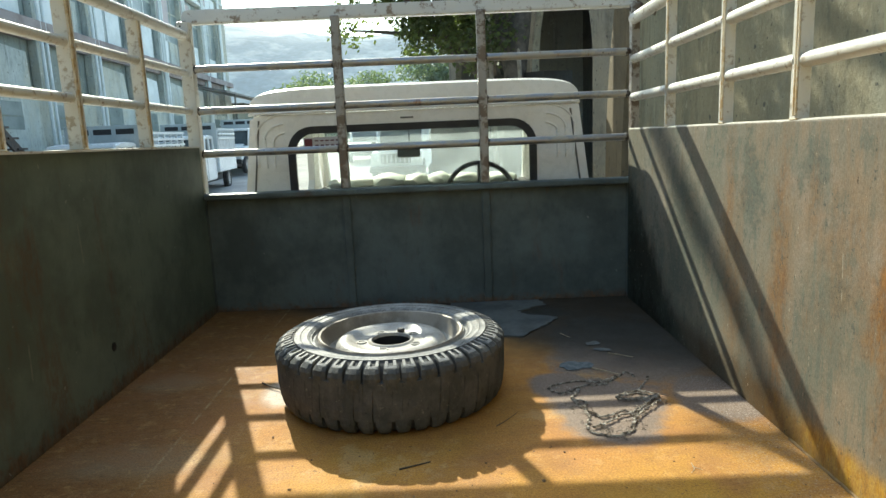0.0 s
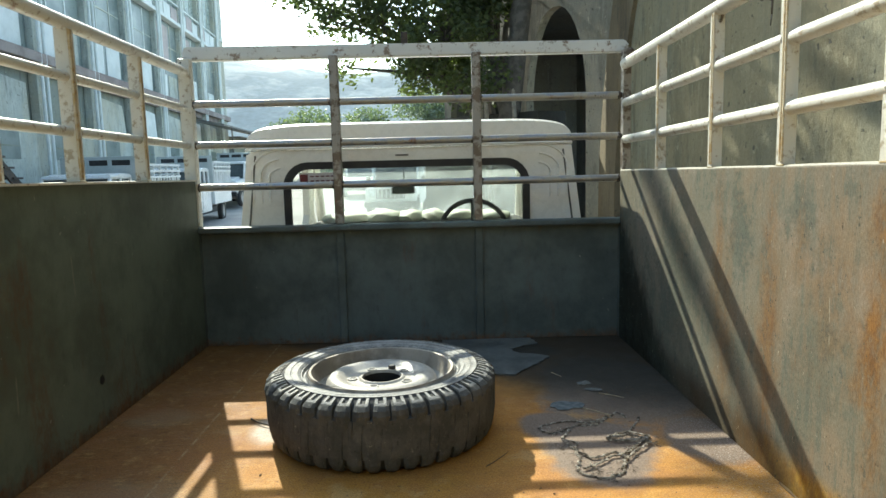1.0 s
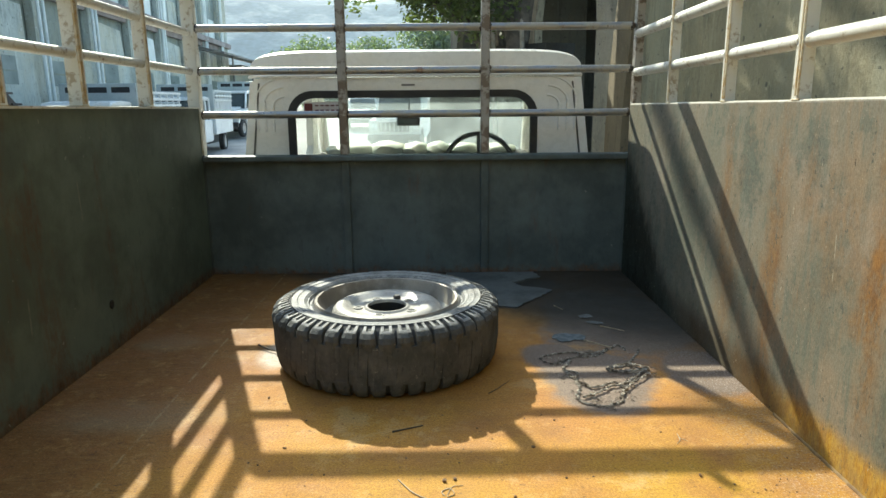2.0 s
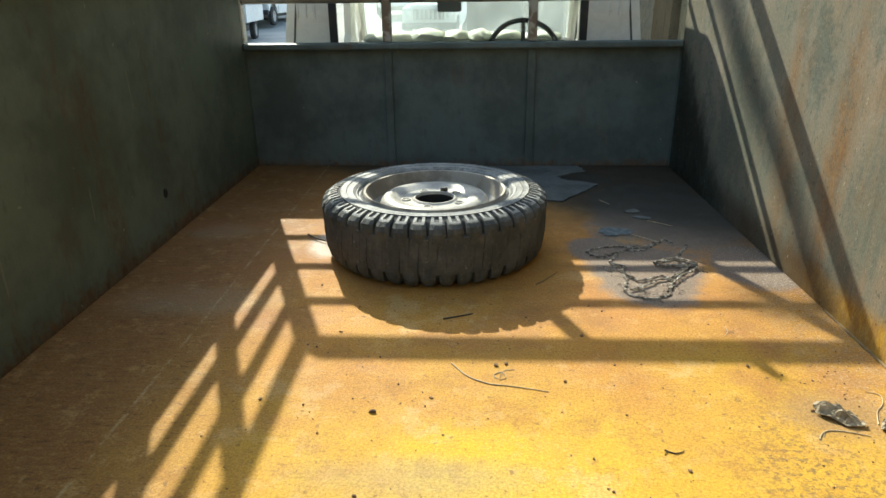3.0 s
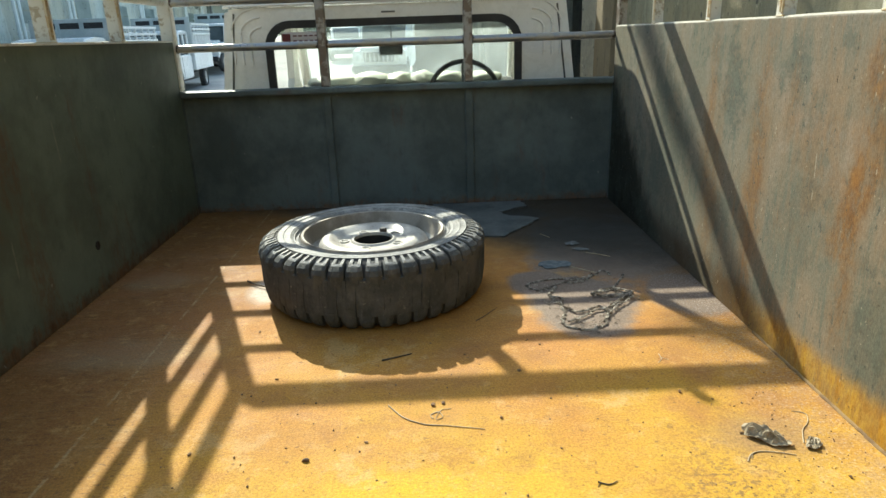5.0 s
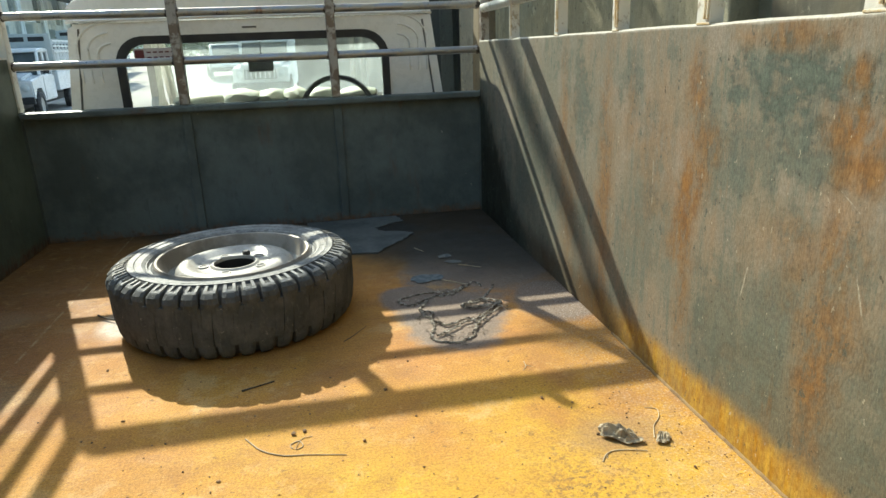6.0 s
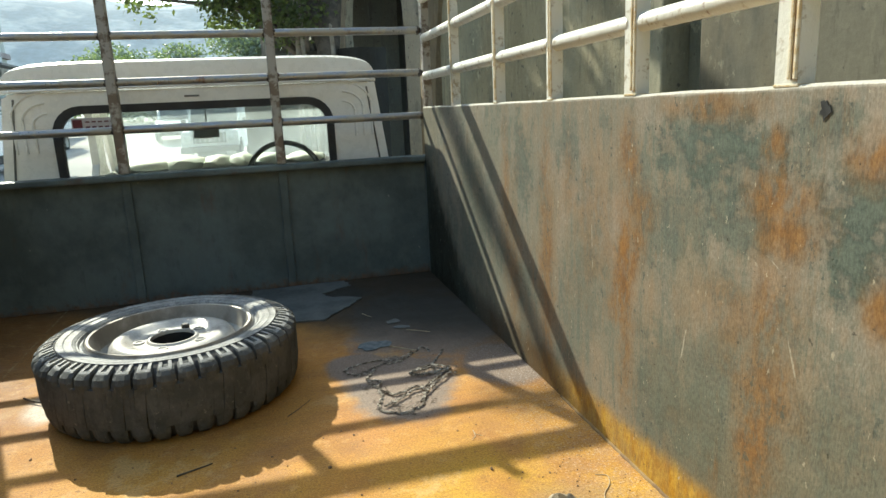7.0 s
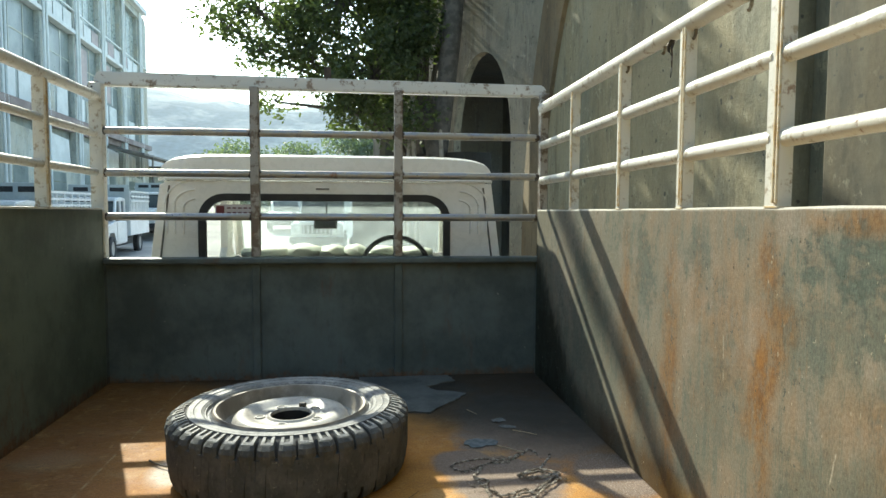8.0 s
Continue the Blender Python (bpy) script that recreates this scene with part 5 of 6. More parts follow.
tagged(pil, "brown stained rib curving up the wall's corner", "pilaster", kind="structure")
wall = part("wall_east", box(WX, WX + 0.8, 3.70, 8.420, GZ, 8.0, 0.015), M_CONC)
tagged(wall, "weathered grey-green concrete wall with damp runs", "wall", kind="structure")
wall2 = part("wall_east_near", box(WX + 0.01, WX + 0.8, -14.0, 3.38, GZ, 8.0, 0.01), M_CONC3)
tagged(part("wall_east_slot", box(WX + 0.17, WX + 0.8, 3.382, 3.698, GZ, 8.0), M_CONC), "deep upright slot in the concrete wall", "wall", kind="structure")
tagged(wall2, "tan plastered stretch of weathered wall", "wall", kind="structure")

# added wall, never in view: it cuts the skylight from behind
tagged(part("wall_south_added", box(-9.0, WX + 0.2, -6.6, -6.2, GZ, 4.2, 0.01), M_CONC), "unseen concrete wall added behind the camera to cut the skylight", "wall", kind="structure")

# arcade running on behind the truck
A, B = Vector((2.62, 8.905, 0)), Vector((0.35, 14.8, 0))
length = (B - A).length
arc_m = Matrix.Translation(A) @ Matrix.Rotation(math.atan2(B.y - A.y, B.x - A.x), 4, "Z")


def arch_outline(c, half, spring, apex):
    pts = [(c - half, GZ - 0.1)]
    for k in range(9):
        f = k / 8
        pts.append((c - half * (1 - f ** 1.7), spring + (apex - spring) * math.sin(f * math.pi / 2)))
    for k in range(7, -1, -1):
        f = k / 8
        pts.append((c + half * (1 - f ** 1.7), spring + (apex - spring) * math.sin(f * math.pi / 2)))
    pts.append((c + half, GZ - 0.1))
    return pts


line = [(0.0, GZ - 0.1)]
for c, half, spring, apex in ((1.84, 0.86, 1.75, 3.10), (4.15, 0.52, 1.5, 2.62), (5.50, 0.50, 1.5, 2.6)):
    line += arch_outline(c, half, spring, apex)
line += [(length, GZ - 0.1), (length, 7.0), (0.0, 7.0)]
ab = prism(line, "y", 0.0, -0.13)
bmesh.ops.transform(ab, matrix=arc_m, verts=ab.verts[:])
arcade = part("wall_arcade", ab, M_CONC2)
tagged(arcade, "stained plaster arcade wall with pointed arches", "wall", kind="structure")
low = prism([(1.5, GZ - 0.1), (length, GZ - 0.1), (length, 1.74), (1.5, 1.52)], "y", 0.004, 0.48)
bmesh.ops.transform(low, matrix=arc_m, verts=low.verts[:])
tagged(part("wall_low", low, M_DARKSTONE), "dark low wall along the arcade's foot", "wall", kind="structure")
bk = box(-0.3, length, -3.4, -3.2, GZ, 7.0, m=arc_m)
tagged(part("wall_arcade_back", bk, M_ARCADE_SHADE), "back wall inside the arcade, plaster darkened for shade", "wall", kind="structure")
# end wall added to shut daylight out and keep the arches dark
tagged(part("wall_arcade_end_added", box(length - 0.2, length, -3.2, -0.132, GZ, 3.4, m=arc_m), M_ARCADE_SHADE), "added end wall that keeps daylight out of the arcade", "wall", kind="structure")
tagged(part("ceiling_arcade", box(-0.3, length, -3.2, -0.132, 3.4, 3.6, m=arc_m), M_ARCADE_SHADE), "ceiling slab inside the arcade", "ceiling", kind="structure")


# ---- trees ----
def leaf_cloud(bm, centre, radii, count, size, rnd):
    """Leaves scattered through a lobe, thicker towards its skin."""
    for _ in range(count):
        d = Vector((rnd.gauss(0, 1), rnd.gauss(0, 1), rnd.gauss(0, 1))).normalized() * rnd.uniform(0.25, 1.0) ** 0.5
        p = Vector((centre[0] + d.x * radii[0], centre[1] + d.y * radii[1], centre[2] + d.z * radii[2]))
        a = Vector((rnd.gauss(0, 1), rnd.gauss(0, 1), rnd.gauss(0, 0.6) - 0.5)).normalized()
        b = a.cross(Vector((rnd.gauss(0, 1), rnd.gauss(0, 1), rnd.gauss(0, 1)))).normalized()
        s = size * rnd.uniform(0.6, 1.3)
        bm.faces.new([bm.verts.new(p + v) for v in (-a * s * 0.2, b * s * 0.34 + a * s * 0.35, a * s, -b * s * 0.34 + a * s * 0.35)])


def tree(name, x, y, trunk_h, lobes, count, size, seed, label, shadow_limb=()):
    rnd = random.Random(seed)
    t = base(name, x, y, GZ, label, "tree")
    tb = sweep([(x, y, GZ - 0.1), (x + 0.05, y, GZ + trunk_h * 0.5), (x - 0.05, y + 0.1, GZ + trunk_h)], 0.26, 12, taper=0.16)
    for stem, r0, r1 in ((((x - 0.05, y - 0.9, GZ - 0.1), (x + 0.08, y - 1.0, 1.4), (x + 0.28, y - 1.2, 3.2), (x + 0.50, y - 1.4, 5.8)), 0.19, 0.13), (((x + 0.10, y - 1.0, 1.2), (x - 0.12, y - 0.9, 2.4), (x - 0.35, y - 0.8, 3.8)), 0.11, 0.06)):
        sweep(stem, r0, 12, tb, taper=r1)
    part("trunk", tb, M_BARK, t, "dark forked trunk", smooth=True)
    for stem in (((x - 0.42, y - 1.2, GZ - 0.1), (x - 0.40, y - 1.2, 0.9), (x - 0.30, y - 1.15, 2.6)), ((x - 0.20, y - 1.3, GZ - 0.1), (x - 0.28, y - 1.28, 1.1), (x - 0.31, y - 1.2, 2.5)), ((x + 0.22, y - 1.35, GZ - 0.1), (x + 0.16, y - 1.3, 1.0), (x + 0.12, y - 1.15, 2.2))):
        part("hanging_root", sweep(stem, 0.045, 8, taper=0.03), M_ROOT, t, "pale hanging root", smooth=True)
    lb = bmesh.new()
    cb = bmesh.new()
    for cx, cy, cz, rx, ry, rz, k in lobes:
        mid = Vector(((x + cx) / 2, (y + cy) / 2, (GZ + trunk_h + cz) / 2 + 0.3))
        sweep([(x - 0.05, y + 0.1, GZ + trunk_h - 0.2), mid, (cx, cy, cz)], 0.08, 7, lb, taper=0.015)
        n = int(count * k)
        for _ in range(max(int(n / 90), 1)):
            d = Vector((rnd.gauss(0, 1), rnd.gauss(0, 1), rnd.gauss(0, 1))).normalized() * rnd.uniform(0.1, 1.0) ** 0.45
            c = (cx + d.x * rx, cy + d.y * ry, cz + d.z * rz)
            q = rnd.uniform(0.16, 0.30)
            leaf_cloud(cb, c, (q * 1.5, q * 1.5, q * 1.2), 90, size, rnd)
            sweep([(cx, cy, cz), ((cx + c[0]) / 2, (cy + c[1]) / 2, (cz + c[2]) / 2 + 0.1), c], 0.02, 5, lb, taper=0.005)
    # limb and leaf tufts out of view, placed to shade a soft band on the side panel
    if shadow_limb:
        sweep(shadow_limb, 0.085, 8, lb, taper=0.045)
        for fx, fy, fz, fr in ((-2.35, 10.88, 7.05, 0.07), (-2.28, 10.92, 7.07, 0.07), (-2.50, 10.86, 7.0, 0.04)):
            leaf_cloud(cb, (fx, fy, fz), (fr, fr, fr), int(900 * fr), size, rnd)
    part("limb", lb, M_BARK, t, smooth=True)
    part("crown", cb, M_LEAF, t, "dark green leafy crown with gaps")
    return t


tree("tree", 1.2, 11.8, 2.6, [
    (0.55, 11.2, 4.6, 1.05, 1.2, 1.3, 0.9), (-0.2, 11.2, 4.0, 0.9, 0.9, 1.2, 0.8), (0.3, 10.8, 2.7, 0.8, 0.7, 0.7, 0.7),
    (-0.75, 11.4, 3.9, 0.55, 0.6, 0.7, 0.35), (1.7, 10.6, 5.6, 1.2, 1.3, 1.3, 0.9), (0.5, 11.6, 6.4, 1.3, 1.3, 1.2, 0.8), (1.8, 9.6, 6.6, 1.0, 1.4, 1.0, 0.7),
    (-0.1, 10.9, 2.2, 0.35, 0.4, 0.4, 0.15), (0.75, 10.6, 2.0, 0.35, 0.4, 0.35, 0.15), (-1.5, 11.3, 3.75, 0.7, 0.5, 0.5, 0.22), (-2.0, 11.3, 3.5, 0.35, 0.4, 0.25, 0.07), (-1.5, 11.2, 3.1, 0.3, 0.3, 0.35, 0.07), (-1.25, 11.2, 2.35, 0.10, 0.1, 0.22, 0.03), (-0.7, 11.2, 3.0, 0.45, 0.4, 0.7, 0.2), (0.80, 10.8, 3.5, 0.45, 0.45, 0.85, 0.45), (1.15, 10.7, 4.6, 0.4, 0.4, 0.5, 0.25)], 6500, 0.075, 8, "tall leafy tree overhanging the arcade wall",
     [(0.5, 11.6, 6.2), (-0.6, 11.2, 6.75), (-1.6, 10.93, 6.99), (-2.2, 10.83, 7.02), (-2.40, 10.85, 6.99), (-2.58, 10.80, 7.02), (-2.86, 10.81, 6.99)])

bushes = bmesh.new()
rnd = random.Random(12)
for _ in range(70):
    px = rnd.uniform(-11, 3)
    leaf_cloud(bushes, (px, rnd.uniform(46, 50), ground_z(48) + rnd.uniform(0.3, 5.2 + 0.12 * px)), (1.5, 1.2, 1.0), 420, 0.20, rnd)
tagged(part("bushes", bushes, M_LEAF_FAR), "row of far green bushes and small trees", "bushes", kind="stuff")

# ---- hill and far wall ----
hb = bmesh.new()
cols = 80
rows_h = []
for j, (yy, f) in enumerate(((190, 0.0), (230, 0.45), (270, 0.8), (310, 1.0), (380, 0.7))):
    row = []
    for i in range(cols + 1):
        xx = -340 + 680 * i / cols
        h = (49 - 0.020 * (xx + 70) + 7 * noise.noise(Vector((xx * 0.016, 3.0, 0))) + 3 * noise.noise(Vector((xx * 0.06, yy * 0.03, 1.0)))) * f
        row.append(hb.verts.new((xx, yy, GZ + h)))
    rows_h.append(row)
for a, b in zip(rows_h[:-1], rows_h[1:]):
    for i in range(cols):
        hb.faces.new((a[i], a[i + 1], b[i + 1], b[i]))
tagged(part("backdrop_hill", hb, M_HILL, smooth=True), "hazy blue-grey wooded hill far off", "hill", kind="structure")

# ---- building across the yard ----
# local axes: x out of the facade, y along it with 0 near its far end, z as in the world
BLD = Matrix.Translation((-10.4, 30.0, 0)) @ Matrix.Rotation(math.atan2(0.075, 1.0), 4, "Z")
bld = base("building", -14.4, 18, GZ, "weathered grey three-storey workshop building", "building")


def bpart(name, x0, x1, y0, y1, z0, z1, material, parent=None, label="", bevel=0.0):
    """One box of the building, given in its own axes."""
    x0, x1 = (x * 0.28 if x < 0 else x for x in (x0, x1))
    return part(name, box(x0, x1, y0, y1, z0, z1, bevel, m=BLD), material, parent or bld, label)


BAY, B0, B_END, NBAY = 2.95, -40.0, 6.0, 15
part("wall", box(-9.0, -0.215, B0, B_END, GZ, 10.0, m=BLD), M_BLDG_D, bld, "recessed inner wall, coloured dim for shade")
bpart("wall", -0.748, 0.0, B_END - 0.9, B_END, GZ, 9.6, M_BLDG, label="plastered end pier")
end_cap = prism([(-0.9, 9.602), (0.0, 9.602), (0.0, 9.75), (-0.25, 10.02), (-0.9, 10.02)], "x", -0.21, 0.0)
bmesh.ops.transform(end_cap, matrix=BLD @ Matrix.Translation((0, B_END, 0)), verts=end_cap.verts[:])
part("coping", end_cap, M_BLDG, bld)
bpart("roof", -9.2, 0.30, B0 - 0.2, B_END - 0.9, 10.02, 10.25, M_BLDG_L)
bpart("slab", -0.748, 0.16, B0, B_END + 0.1, 3.46, 3.70, M_BROWN, label="stained brown concrete floor edge", bevel=0.02)
bpart("slab", -0.748, 0.10, B0, B_END + 0.05, 6.70, 6.84, M_BLDG_L, label="pale concrete floor edge", bevel=0.02)
bpart("cornice", -0.748, 0.05, B0, B_END - 0.9, 9.70, 10.018, M_BLDG)
bpart("rail", 0.02, 0.06, B0, B_END, 7.50, 7.56, M_BLDG_L, label="thin balcony rail")
bpart("wall", -0.748, -0.10, B0, B_END - 0.9, GZ, 1.98, M_BLDG, label="patched pale plaster ground floor wall")
brnd = random.Random(51)
for k in range(NBAY):
    y0 = 4.4 - BAY * (k + 1)
    y1 = y0 + BAY
    bpart("pier", -0.746, -0.02, y1 - 0.10, y1 + 0.10, 1.982, 9.698, M_BLDG, bevel=0.015)
    for dy in (-0.10, 0.14):
        pp = sweep([(0.12, y1 + dy, GZ), (0.12, y1 + dy, 9.95)], 0.045, 8)
        bmesh.ops.transform(pp, matrix=BLD, verts=pp.verts[:])
        part("downpipe", pp, M_BLDG_L, bld, smooth=True)
    # ground floor: a small window low down, and a shade-toned opening half closed by a sheet
    if k % 3 != 1:
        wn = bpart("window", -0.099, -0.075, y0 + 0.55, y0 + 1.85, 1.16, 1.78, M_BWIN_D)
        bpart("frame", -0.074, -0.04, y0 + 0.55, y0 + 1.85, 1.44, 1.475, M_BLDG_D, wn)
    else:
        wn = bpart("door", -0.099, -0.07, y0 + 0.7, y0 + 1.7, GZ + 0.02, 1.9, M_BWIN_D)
    bpart("lintel", -0.60, -0.12, y0 + 0.17, y1 - 0.17, 3.25, 3.458, M_BROWN)
    if k not in (5, 8):
        tilt = brnd.uniform(-0.12, 0.12)
        sheet_b = prism([(y0 + 0.30, 2.0), (y1 - 0.45, 2.0), (y1 - 0.55 + tilt, 2.95), (y0 + 0.34 + tilt, 3.08)], "x", -0.11, -0.08)
        bmesh.ops.transform(sheet_b, matrix=BLD, verts=sheet_b.verts[:])
        part("shutter", sheet_b, M_BLDG_L if k % 2 else M_BLDG, bld, "pale sheet closing an opening")
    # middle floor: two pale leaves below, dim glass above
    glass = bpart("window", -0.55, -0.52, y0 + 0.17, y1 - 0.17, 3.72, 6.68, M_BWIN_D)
    for j in (0, 1):
        ya = y0 + 0.30 + j * 1.22
        h = brnd.choice((4.86, 4.86, 4.62))
        bpart("shutter", -0.515, -0.46, ya, ya + 1.02, 3.80, h, M_BLDG_L if (k + j) % 3 else M_BLDG, glass, "faded pale shutter leaf", 0.01)
    for fy in (y0 + 0.95, y0 + 1.96):
        bpart("frame", -0.515, -0.47, fy - 0.03, fy + 0.03, 4.95, 6.6, M_BLDG_L if k % 2 else M_BLDG, glass)
    bpart("frame", -0.515, -0.48, y0 + 0.18, y1 - 0.18, 5.72, 5.77, M_BLDG, glass)
    if k in (1, 2):
        bpart("infill_panel", -0.51, -0.44, y0 + 0.2, y0 + 1.7, 4.98, 6.5, M_PINK, glass, "faded pink panel")
    # parapet of the upper balcony
    for j in (0, 1, 2):
        ya = y0 + 0.18 + j * 0.88
        bpart("parapet_panel", -0.04, 0.0, ya, ya + 0.80, 6.86, brnd.choice((7.42, 7.46, 7.38)), M_BLDG_L if (k * 3 + j) % 4 else M_PINK, bevel=0.01)
    # upper floor: tall dim glass behind the balcony
    up_w = bpart("window", -0.60, -0.57, y0 + 0.17, y1 - 0.17, 6.86, 9.68, M_BWIN)
    for fy in (y0 + 0.75, y0 + 1.48, y0 + 2.2):
        bpart("frame", -0.565, -0.52, fy - 0.03, fy + 0.03, 6.9, 9.66, M_BLDG, up_w)
    if k % 2:
        bpart("curtain", -0.565, -0.54, y0 + 0.82, y0 + 1.42, 7.2, 9.5, M_BLDG, up_w, "pale closed leaf")
aw = prism([(0.165, 3.02), (0.165, 3.14), (1.55, 2.86), (1.55, 2.78)], "y", -1.5, 10.4)
for v in aw.verts:
    v.co.z += 0.05 * math.sin(v.co.y * 0.9)
bmesh.ops.transform(aw, matrix=BLD, verts=aw.verts[:])
part("awning", aw, M_TIN, bld, "sagging tin awning over the ground floor")
for py in (0.4, 4.6, 9.8):
    ps = sweep([(1.45, py, GZ), (1.45, py, 2.85)], 0.04, 8)
    bmesh.ops.transform(ps, matrix=BLD, verts=ps.verts[:])
    part("awning_post", ps, M_TIN, bld)
shed = base("shed", -13.6, 38.6, GZ, "dim low lean-to beside the building", "shed")
sw_ = box(-3.0, 0.2, 6.3, 13.0, GZ, 2.6, m=BLD)
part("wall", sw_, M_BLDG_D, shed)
part("roof", box(-3.2, 0.6, 6.2, 13.2, 2.602, 2.70, m=BLD), M_TIN, shed)
low_wall = box(-10.6, -1.5, 58.0, 58.4, ground_z(58) - 0.3, ground_z(58) + 3.6, 0.02)
tagged(part("wall_north", low_wall, M_BLDG), "long pale far wall below the hill", "wall", kind="structure")

stair = base("outside_stair", -8.3, 13.4, GZ, "dark steel outside stair with open treads", "stair")
for sx in (-8.32, -9.02):
    run = [(15.45, GZ), (15.75, GZ), (11.35, 2.75), (11.05, 2.75)]
    part("stringer", prism(run, "x", sx, sx + 0.05), M_STEEL, stair)
for k in range(17):
    yk, zk = 15.45 - 0.25 * k, GZ + 0.22 + 0.212 * k
    part("tread", box(-9.0, -8.24, yk - 0.15, yk + 0.15, zk, zk + 0.04), M_STEEL, stair)


# ---- parked vehicles ----
def mini_truck(label, cage=True):
    """A small white pickup, nose towards -y, built at the origin, with a tall barred cage or a closed body."""
    t = base("parked_truck", 0, 0, 0, label, "pickup truck", "parked trucks")
    low = prism([(-2.30, 0.50), (-2.32, 0.98), (-1.32, 1.08), (-0.02, 1.08), (-0.02, 0.42), (-1.30, 0.42), (-1.34, 0.62), (-1.52, 0.80), (-1.98, 0.80), (-2.16, 0.62), (-2.20, 0.50)], "x", -0.78, 0.78)
    bmesh.ops.bevel(low, geom=low.edges[:], offset=0.03, segments=2, affect="EDGES")
    cabo = part("cab", low, M_VWHITE, t, smooth=True)
    hood = prism([(-2.28, 0.985), (-2.24, 1.06), (-1.30, 1.16), (-1.30, 1.085)], "x", -0.58, 0.58)
    bmesh.ops.bevel(hood, geom=hood.edges[:], offset=0.03, segments=2, affect="EDGES")
    part("bonnet", hood, M_VWHITE, cabo, smooth=True)
    gh = prism([(-1.22, 1.085), (-0.98, 1.66), (-0.06, 1.68), (-0.06, 1.085)], "x", -0.68, 0.68)
    part("cab_glass", gh, M_VGLASS, cabo)
    rf = prism([(-1.08, 1.665), (-1.02, 1.74), (-0.55, 1.785), (0.0, 1.765), (0.0, 1.665)], "x", -0.73, 0.73)
    bmesh.ops.bevel(rf, geom=rf.edges[:], offset=0.03, segments=2, affect="EDGES")
    part("roof", rf, M_VWHITE, cabo, smooth=True)
    for s in (-1, 1):
        for pa, pb in (((-1.26, 1.08), (-1.03, 1.68)), ((-0.55, 1.08), (-0.55, 1.68)), ((-0.04, 1.08), (-0.04, 1.70))):
            part("pillar", sweep([(s * 0.715, pa[0], pa[1]), (s * 0.69, pb[0], pb[1])], 0.04, 6), M_VWHITE, cabo)
        hl = lathe([(0.0001, 0.03), (0.07, 0.02), (0.10, 0.0), (0.10, -0.04)], 16, 0, 0, 0)
        bmesh.ops.transform(hl, matrix=Matrix.Translation((s * 0.60, -2.325, 0.80)) @ Matrix.Rotation(radians(90), 4, "X"), verts=hl.verts[:])
        part("headlight", hl, M_BLDG_L, cabo, smooth=True)
        part("door_line", box(s * 0.781, s * 0.785, -1.20, -1.185, 0.46, 1.05), M_BLACK, cabo)
        part("wing_mirror", box(s * 0.88 - 0.07, s * 0.88 + 0.07, -1.20, -1.15, 1.12, 1.32, 0.02), M_BLACK, cabo)
        part("mirror_arm", sweep([(s * 0.72, -1.12, 1.14), (s * 0.85, -1.17, 1.20)], 0.014, 6), M_BLACK, cabo)
    grl = part("grille", box(-0.45, 0.45, -2.345, -2.325, 0.66, 0.94, 0.01), M_BLACK, cabo)
    for k in range(7):
        part("grille_bar", box(-0.39 + 0.13 * k - 0.02, -0.39 + 0.13 * k + 0.02, -2.36, -2.346, 0.68, 0.92), M_TEAL, grl)
    part("bumper", box(-0.80, 0.80, -2.46, -2.335, 0.40, 0.58, 0.03), M_BLACK, cabo)
    if not cage:
        rear = prism([(0.0, 0.45), (0.0, 1.10), (0.02, 1.76), (1.75, 1.74), (1.85, 1.05), (1.85, 0.45)], "x", -0.76, 0.76)
        bmesh.ops.bevel(rear, geom=rear.edges[:], offset=0.05, segments=2, affect="EDGES")
        part("rear_body", rear, M_VWHITE, t, smooth=True)
        for s in (-1, 1):
            part("side_window", box(s * 0.752, s * 0.768, 0.20, 1.60, 1.14, 1.60, 0.01), M_VGLASS, t)
    else:
        part("bed", box(-0.86, 0.86, 0.08, 2.7, 0.62, 1.12, 0.02), M_VWHITE, t)
        for s in (-1, 1):
            for k in range(7):
                part("cage_post", box(s * 0.84 - 0.025, s * 0.84 + 0.025, 0.12 + 0.42 * k - 0.02, 0.12 + 0.42 * k + 0.02, 1.121, 1.95), M_VWHITE, t)
            for k in range(13):
                part("slat", box(s * 0.845 - 0.012, s * 0.845 + 0.012, 0.24 + 0.19 * k, 0.31 + 0.19 * k, 1.121, 1.66), M_VWHITE, t)
            for z in (1.68, 1.82, 1.97):
                part("cage_rail", box(s * 0.87 - 0.02, s * 0.87 + 0.02, 0.08, 2.68, z - 0.025, z + 0.025), M_VWHITE, t)
        for z in (1.3, 1.52, 1.74, 1.95):
            for yy in (0.10, 2.66):
                part("cage_rail", box(-0.86, 0.86, yy - 0.02, yy + 0.02, z - 0.025, z + 0.025), M_VWHITE, t)
        hd = part("headboard", box(-0.84, 0.84, 0.03, 0.07, 1.121, 2.16, 0.01), M_TEAL, t, "grey-blue headboard above the cab")
        for k in range(3):
            part("slot", box(-0.70 + 0.5 * k, -0.30 + 0.5 * k, 0.022, 0.0295, 1.96, 2.08), M_BLACK, hd)
    part("chassis", box(-0.40, 0.40, -2.2, 2.5, 0.28, 0.48), M_BLACK, t)
    for s in (-1, 1):
        for wy in (-1.75, 1.6 if cage else 1.0):
            wheel = lathe([(0.20, -0.07), (0.22, -0.09), (0.31, -0.08), (0.335, -0.05), (0.335, 0.05), (0.31, 0.08), (0.22, 0.09), (0.20, 0.07)], 24, 0, 0, 0, loop=True)
            mm = Matrix.Translation((s * 0.72, wy, 0.335)) @ Matrix.Rotation(radians(90), 4, "Y")
            bmesh.ops.transform(wheel, matrix=mm, verts=wheel.verts[:])
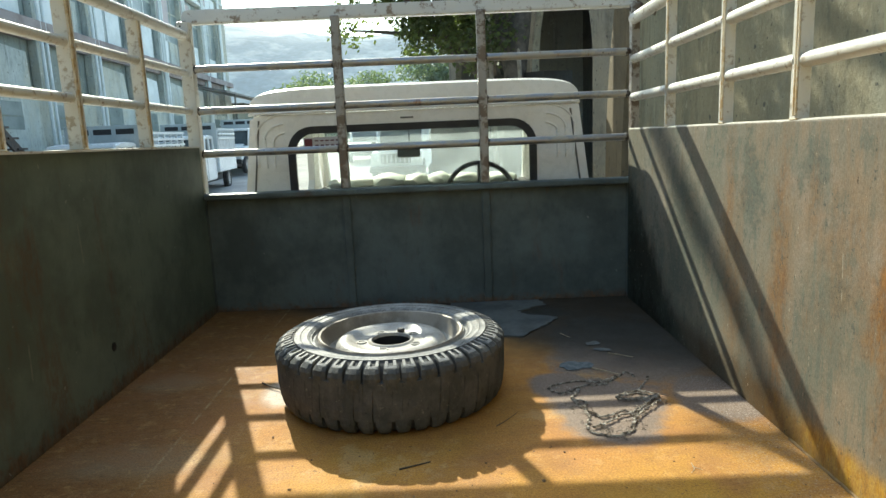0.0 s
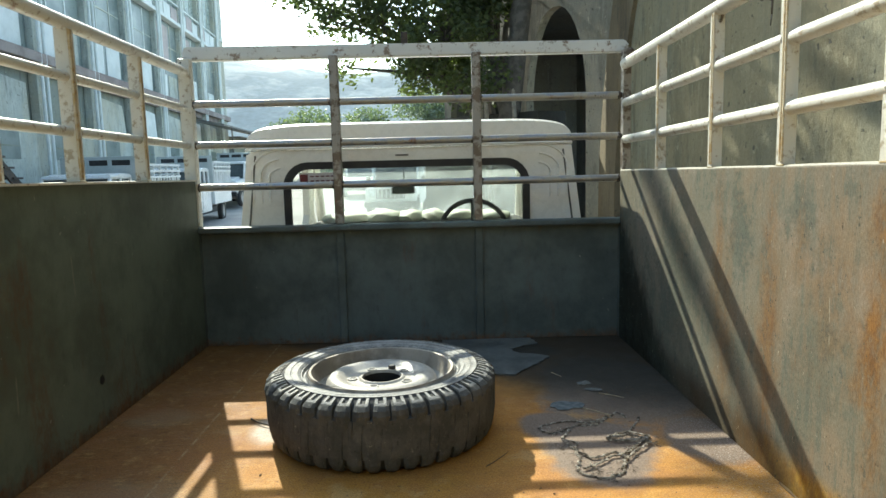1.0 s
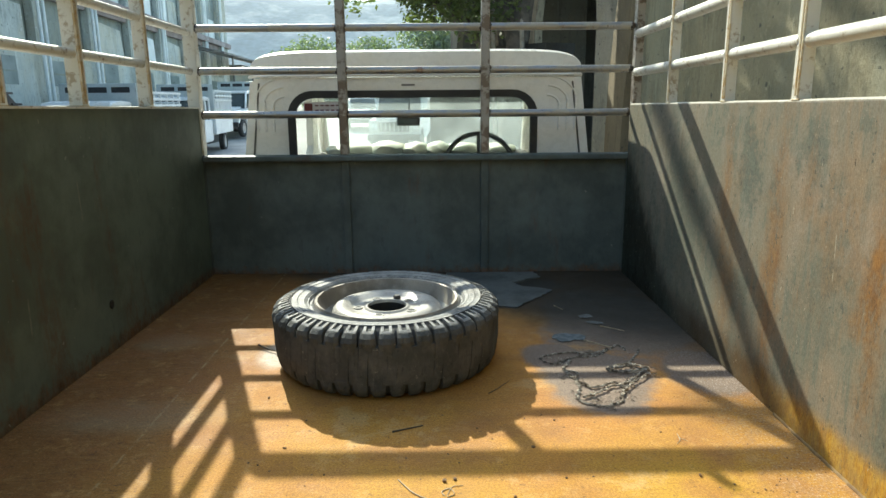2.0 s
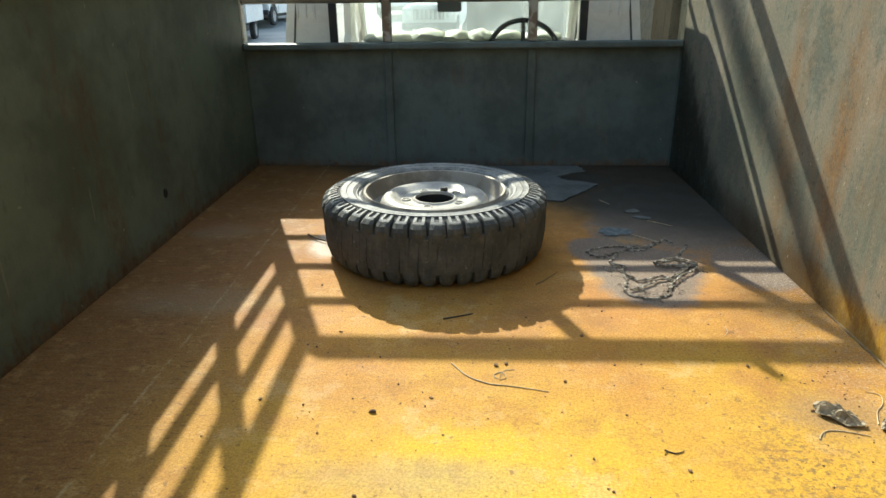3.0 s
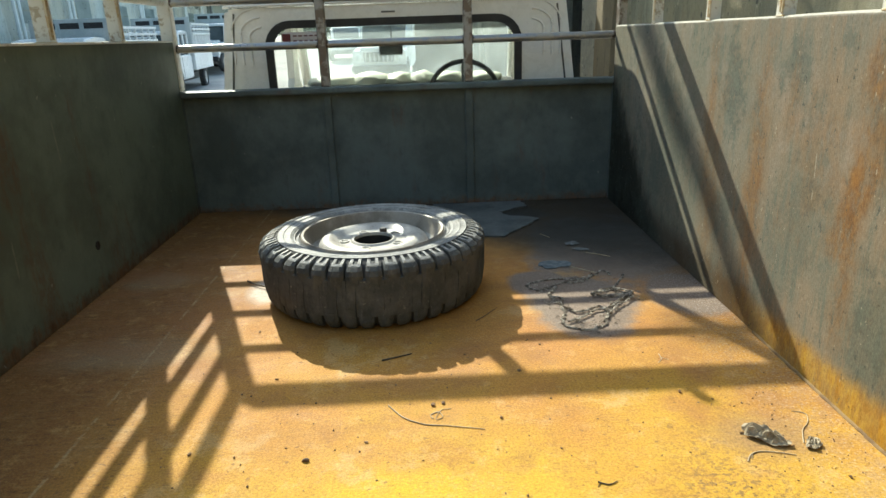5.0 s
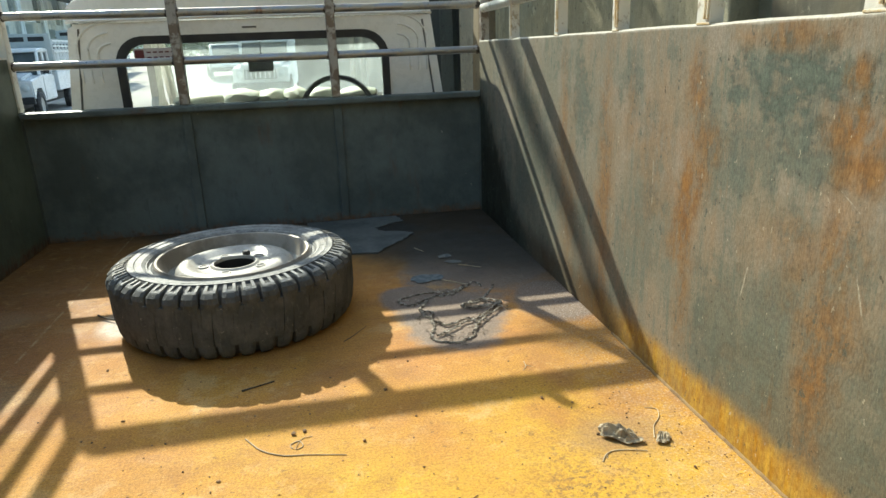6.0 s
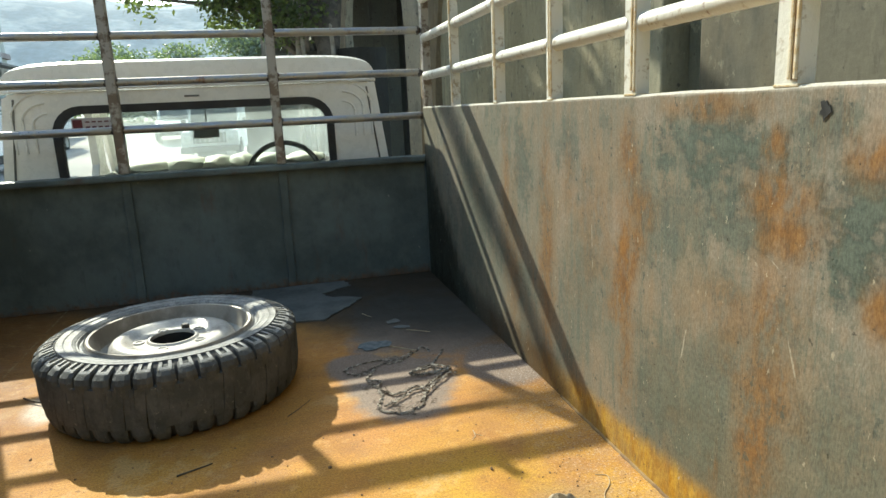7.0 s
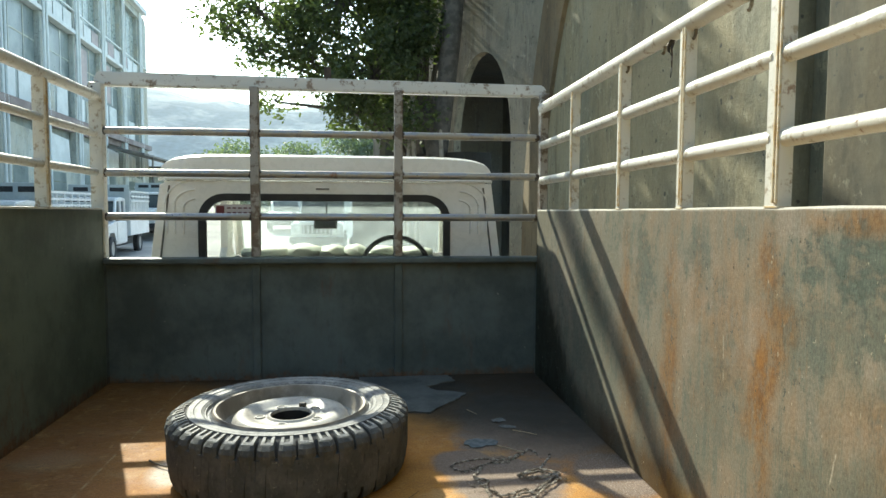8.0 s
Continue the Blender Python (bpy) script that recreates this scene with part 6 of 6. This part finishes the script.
            wo = part("wheel", wheel, M_RUBBER, t, smooth=True)
            rimb = lathe([(0.0001, -0.05), (0.12, -0.03), (0.205, -0.07), (0.205, 0.07), (0.12, 0.03), (0.0001, 0.05)], 20, 0, 0, 0)
            bmesh.ops.transform(rimb, matrix=mm, verts=rimb.verts[:])
            part("rim", rimb, M_RIM, wo, smooth=True)
    return t


first = mini_truck("white pickup truck with barred cargo cage parked by the building")
first.location = (-7.78, 21.3, ground_z(21.3))
first.rotation_euler = (0, 0, radians(6))
copy_thing(first, pose(-8.25, 28.4, ground_z(28.4), 0, 0, -3))
copy_thing(first, pose(-7.45, 15.3, ground_z(15.3), 0, 0, 2))
jeep = mini_truck("white closed jeep facing the truck across the yard", False)
jeep.location = (-1.05, 22.6, ground_z(22.6))
jeep.rotation_euler = (0, 0, radians(-5))


def car(label):
    """A white hatchback, nose towards -x, built at the origin."""
    c = base("parked_car", 0, 0, 0, label, "car", "parked cars")
    low = prism([(-1.75, 0.32), (-1.80, 0.62), (-1.55, 0.80), (-0.75, 0.90), (1.55, 0.90), (1.72, 0.70), (1.70, 0.32)], "y", -0.76, 0.76)
    bmesh.ops.bevel(low, geom=low.edges[:], offset=0.07, segments=3, affect="EDGES")
    body = part("body", low, M_VWHITE, c, smooth=True)
    up = prism([(-0.80, 0.88), (-0.25, 1.36), (0.95, 1.40), (1.50, 0.90)], "y", -0.64, 0.64)
    bmesh.ops.bevel(up, geom=up.edges[:], offset=0.06, segments=3, affect="EDGES")
    part("cabin", up, M_VWHITE, c, smooth=True)
    for sg in (-1, 1):
        part("side_window", prism([(-0.58, 0.95), (-0.20, 1.28), (0.30, 1.31), (0.30, 0.95)], "y", sg * 0.632, sg * 0.648), M_VGLASS, c)
        part("side_window", prism([(0.38, 0.95), (0.38, 1.31), (0.88, 1.31), (1.22, 0.95)], "y", sg * 0.632, sg * 0.648), M_VGLASS, c)
        part("headlight", box(-1.80, -1.70, sg * 0.58 - 0.12, sg * 0.58 + 0.12, 0.58, 0.70, 0.02), M_BLDG_L, body)
        for wx in (-1.12, 1.10):
            wheel = lathe([(0.17, -0.07), (0.19, -0.09), (0.26, -0.08), (0.28, -0.05), (0.28, 0.05), (0.26, 0.08), (0.19, 0.09), (0.17, 0.07)], 24, 0, 0, 0, loop=True)
            mm = Matrix.Translation((wx, sg * 0.70, 0.28)) @ Matrix.Rotation(radians(90), 4, "X")
            bmesh.ops.transform(wheel, matrix=mm, verts=wheel.verts[:])
            wo = part("wheel", wheel, M_RUBBER, c, smooth=True)
            rm = lathe([(0.0001, -0.05), (0.10, -0.03), (0.175, -0.07), (0.175, 0.07), (0.10, 0.03), (0.0001, 0.05)], 20, 0, 0, 0)
            bmesh.ops.transform(rm, matrix=mm, verts=rm.verts[:])
            part("rim", rm, M_RIM, wo, smooth=True)
    wsx = bmesh.new()
    wsx.faces.new([wsx.verts.new(p) for p in ((-0.76, -0.54, 0.94), (-0.76, 0.54, 0.94), (-0.30, 0.54, 1.33), (-0.30, -0.54, 1.33))])
    wsx.normal_update()
    bmesh.ops.solidify(wsx, geom=wsx.faces[:], thickness=0.02)
    part("windscreen", wsx, M_VGLASS, c)
    part("bumper", box(-1.86, -1.76, -0.70, 0.70, 0.30, 0.48, 0.03), M_BLACK, body)
    return c


far_car = car("white hatchback parked far up the yard")
far_car.location = (-3.4, 31.0, ground_z(31.0))
far_car.rotation_euler = (0, 0, radians(100))
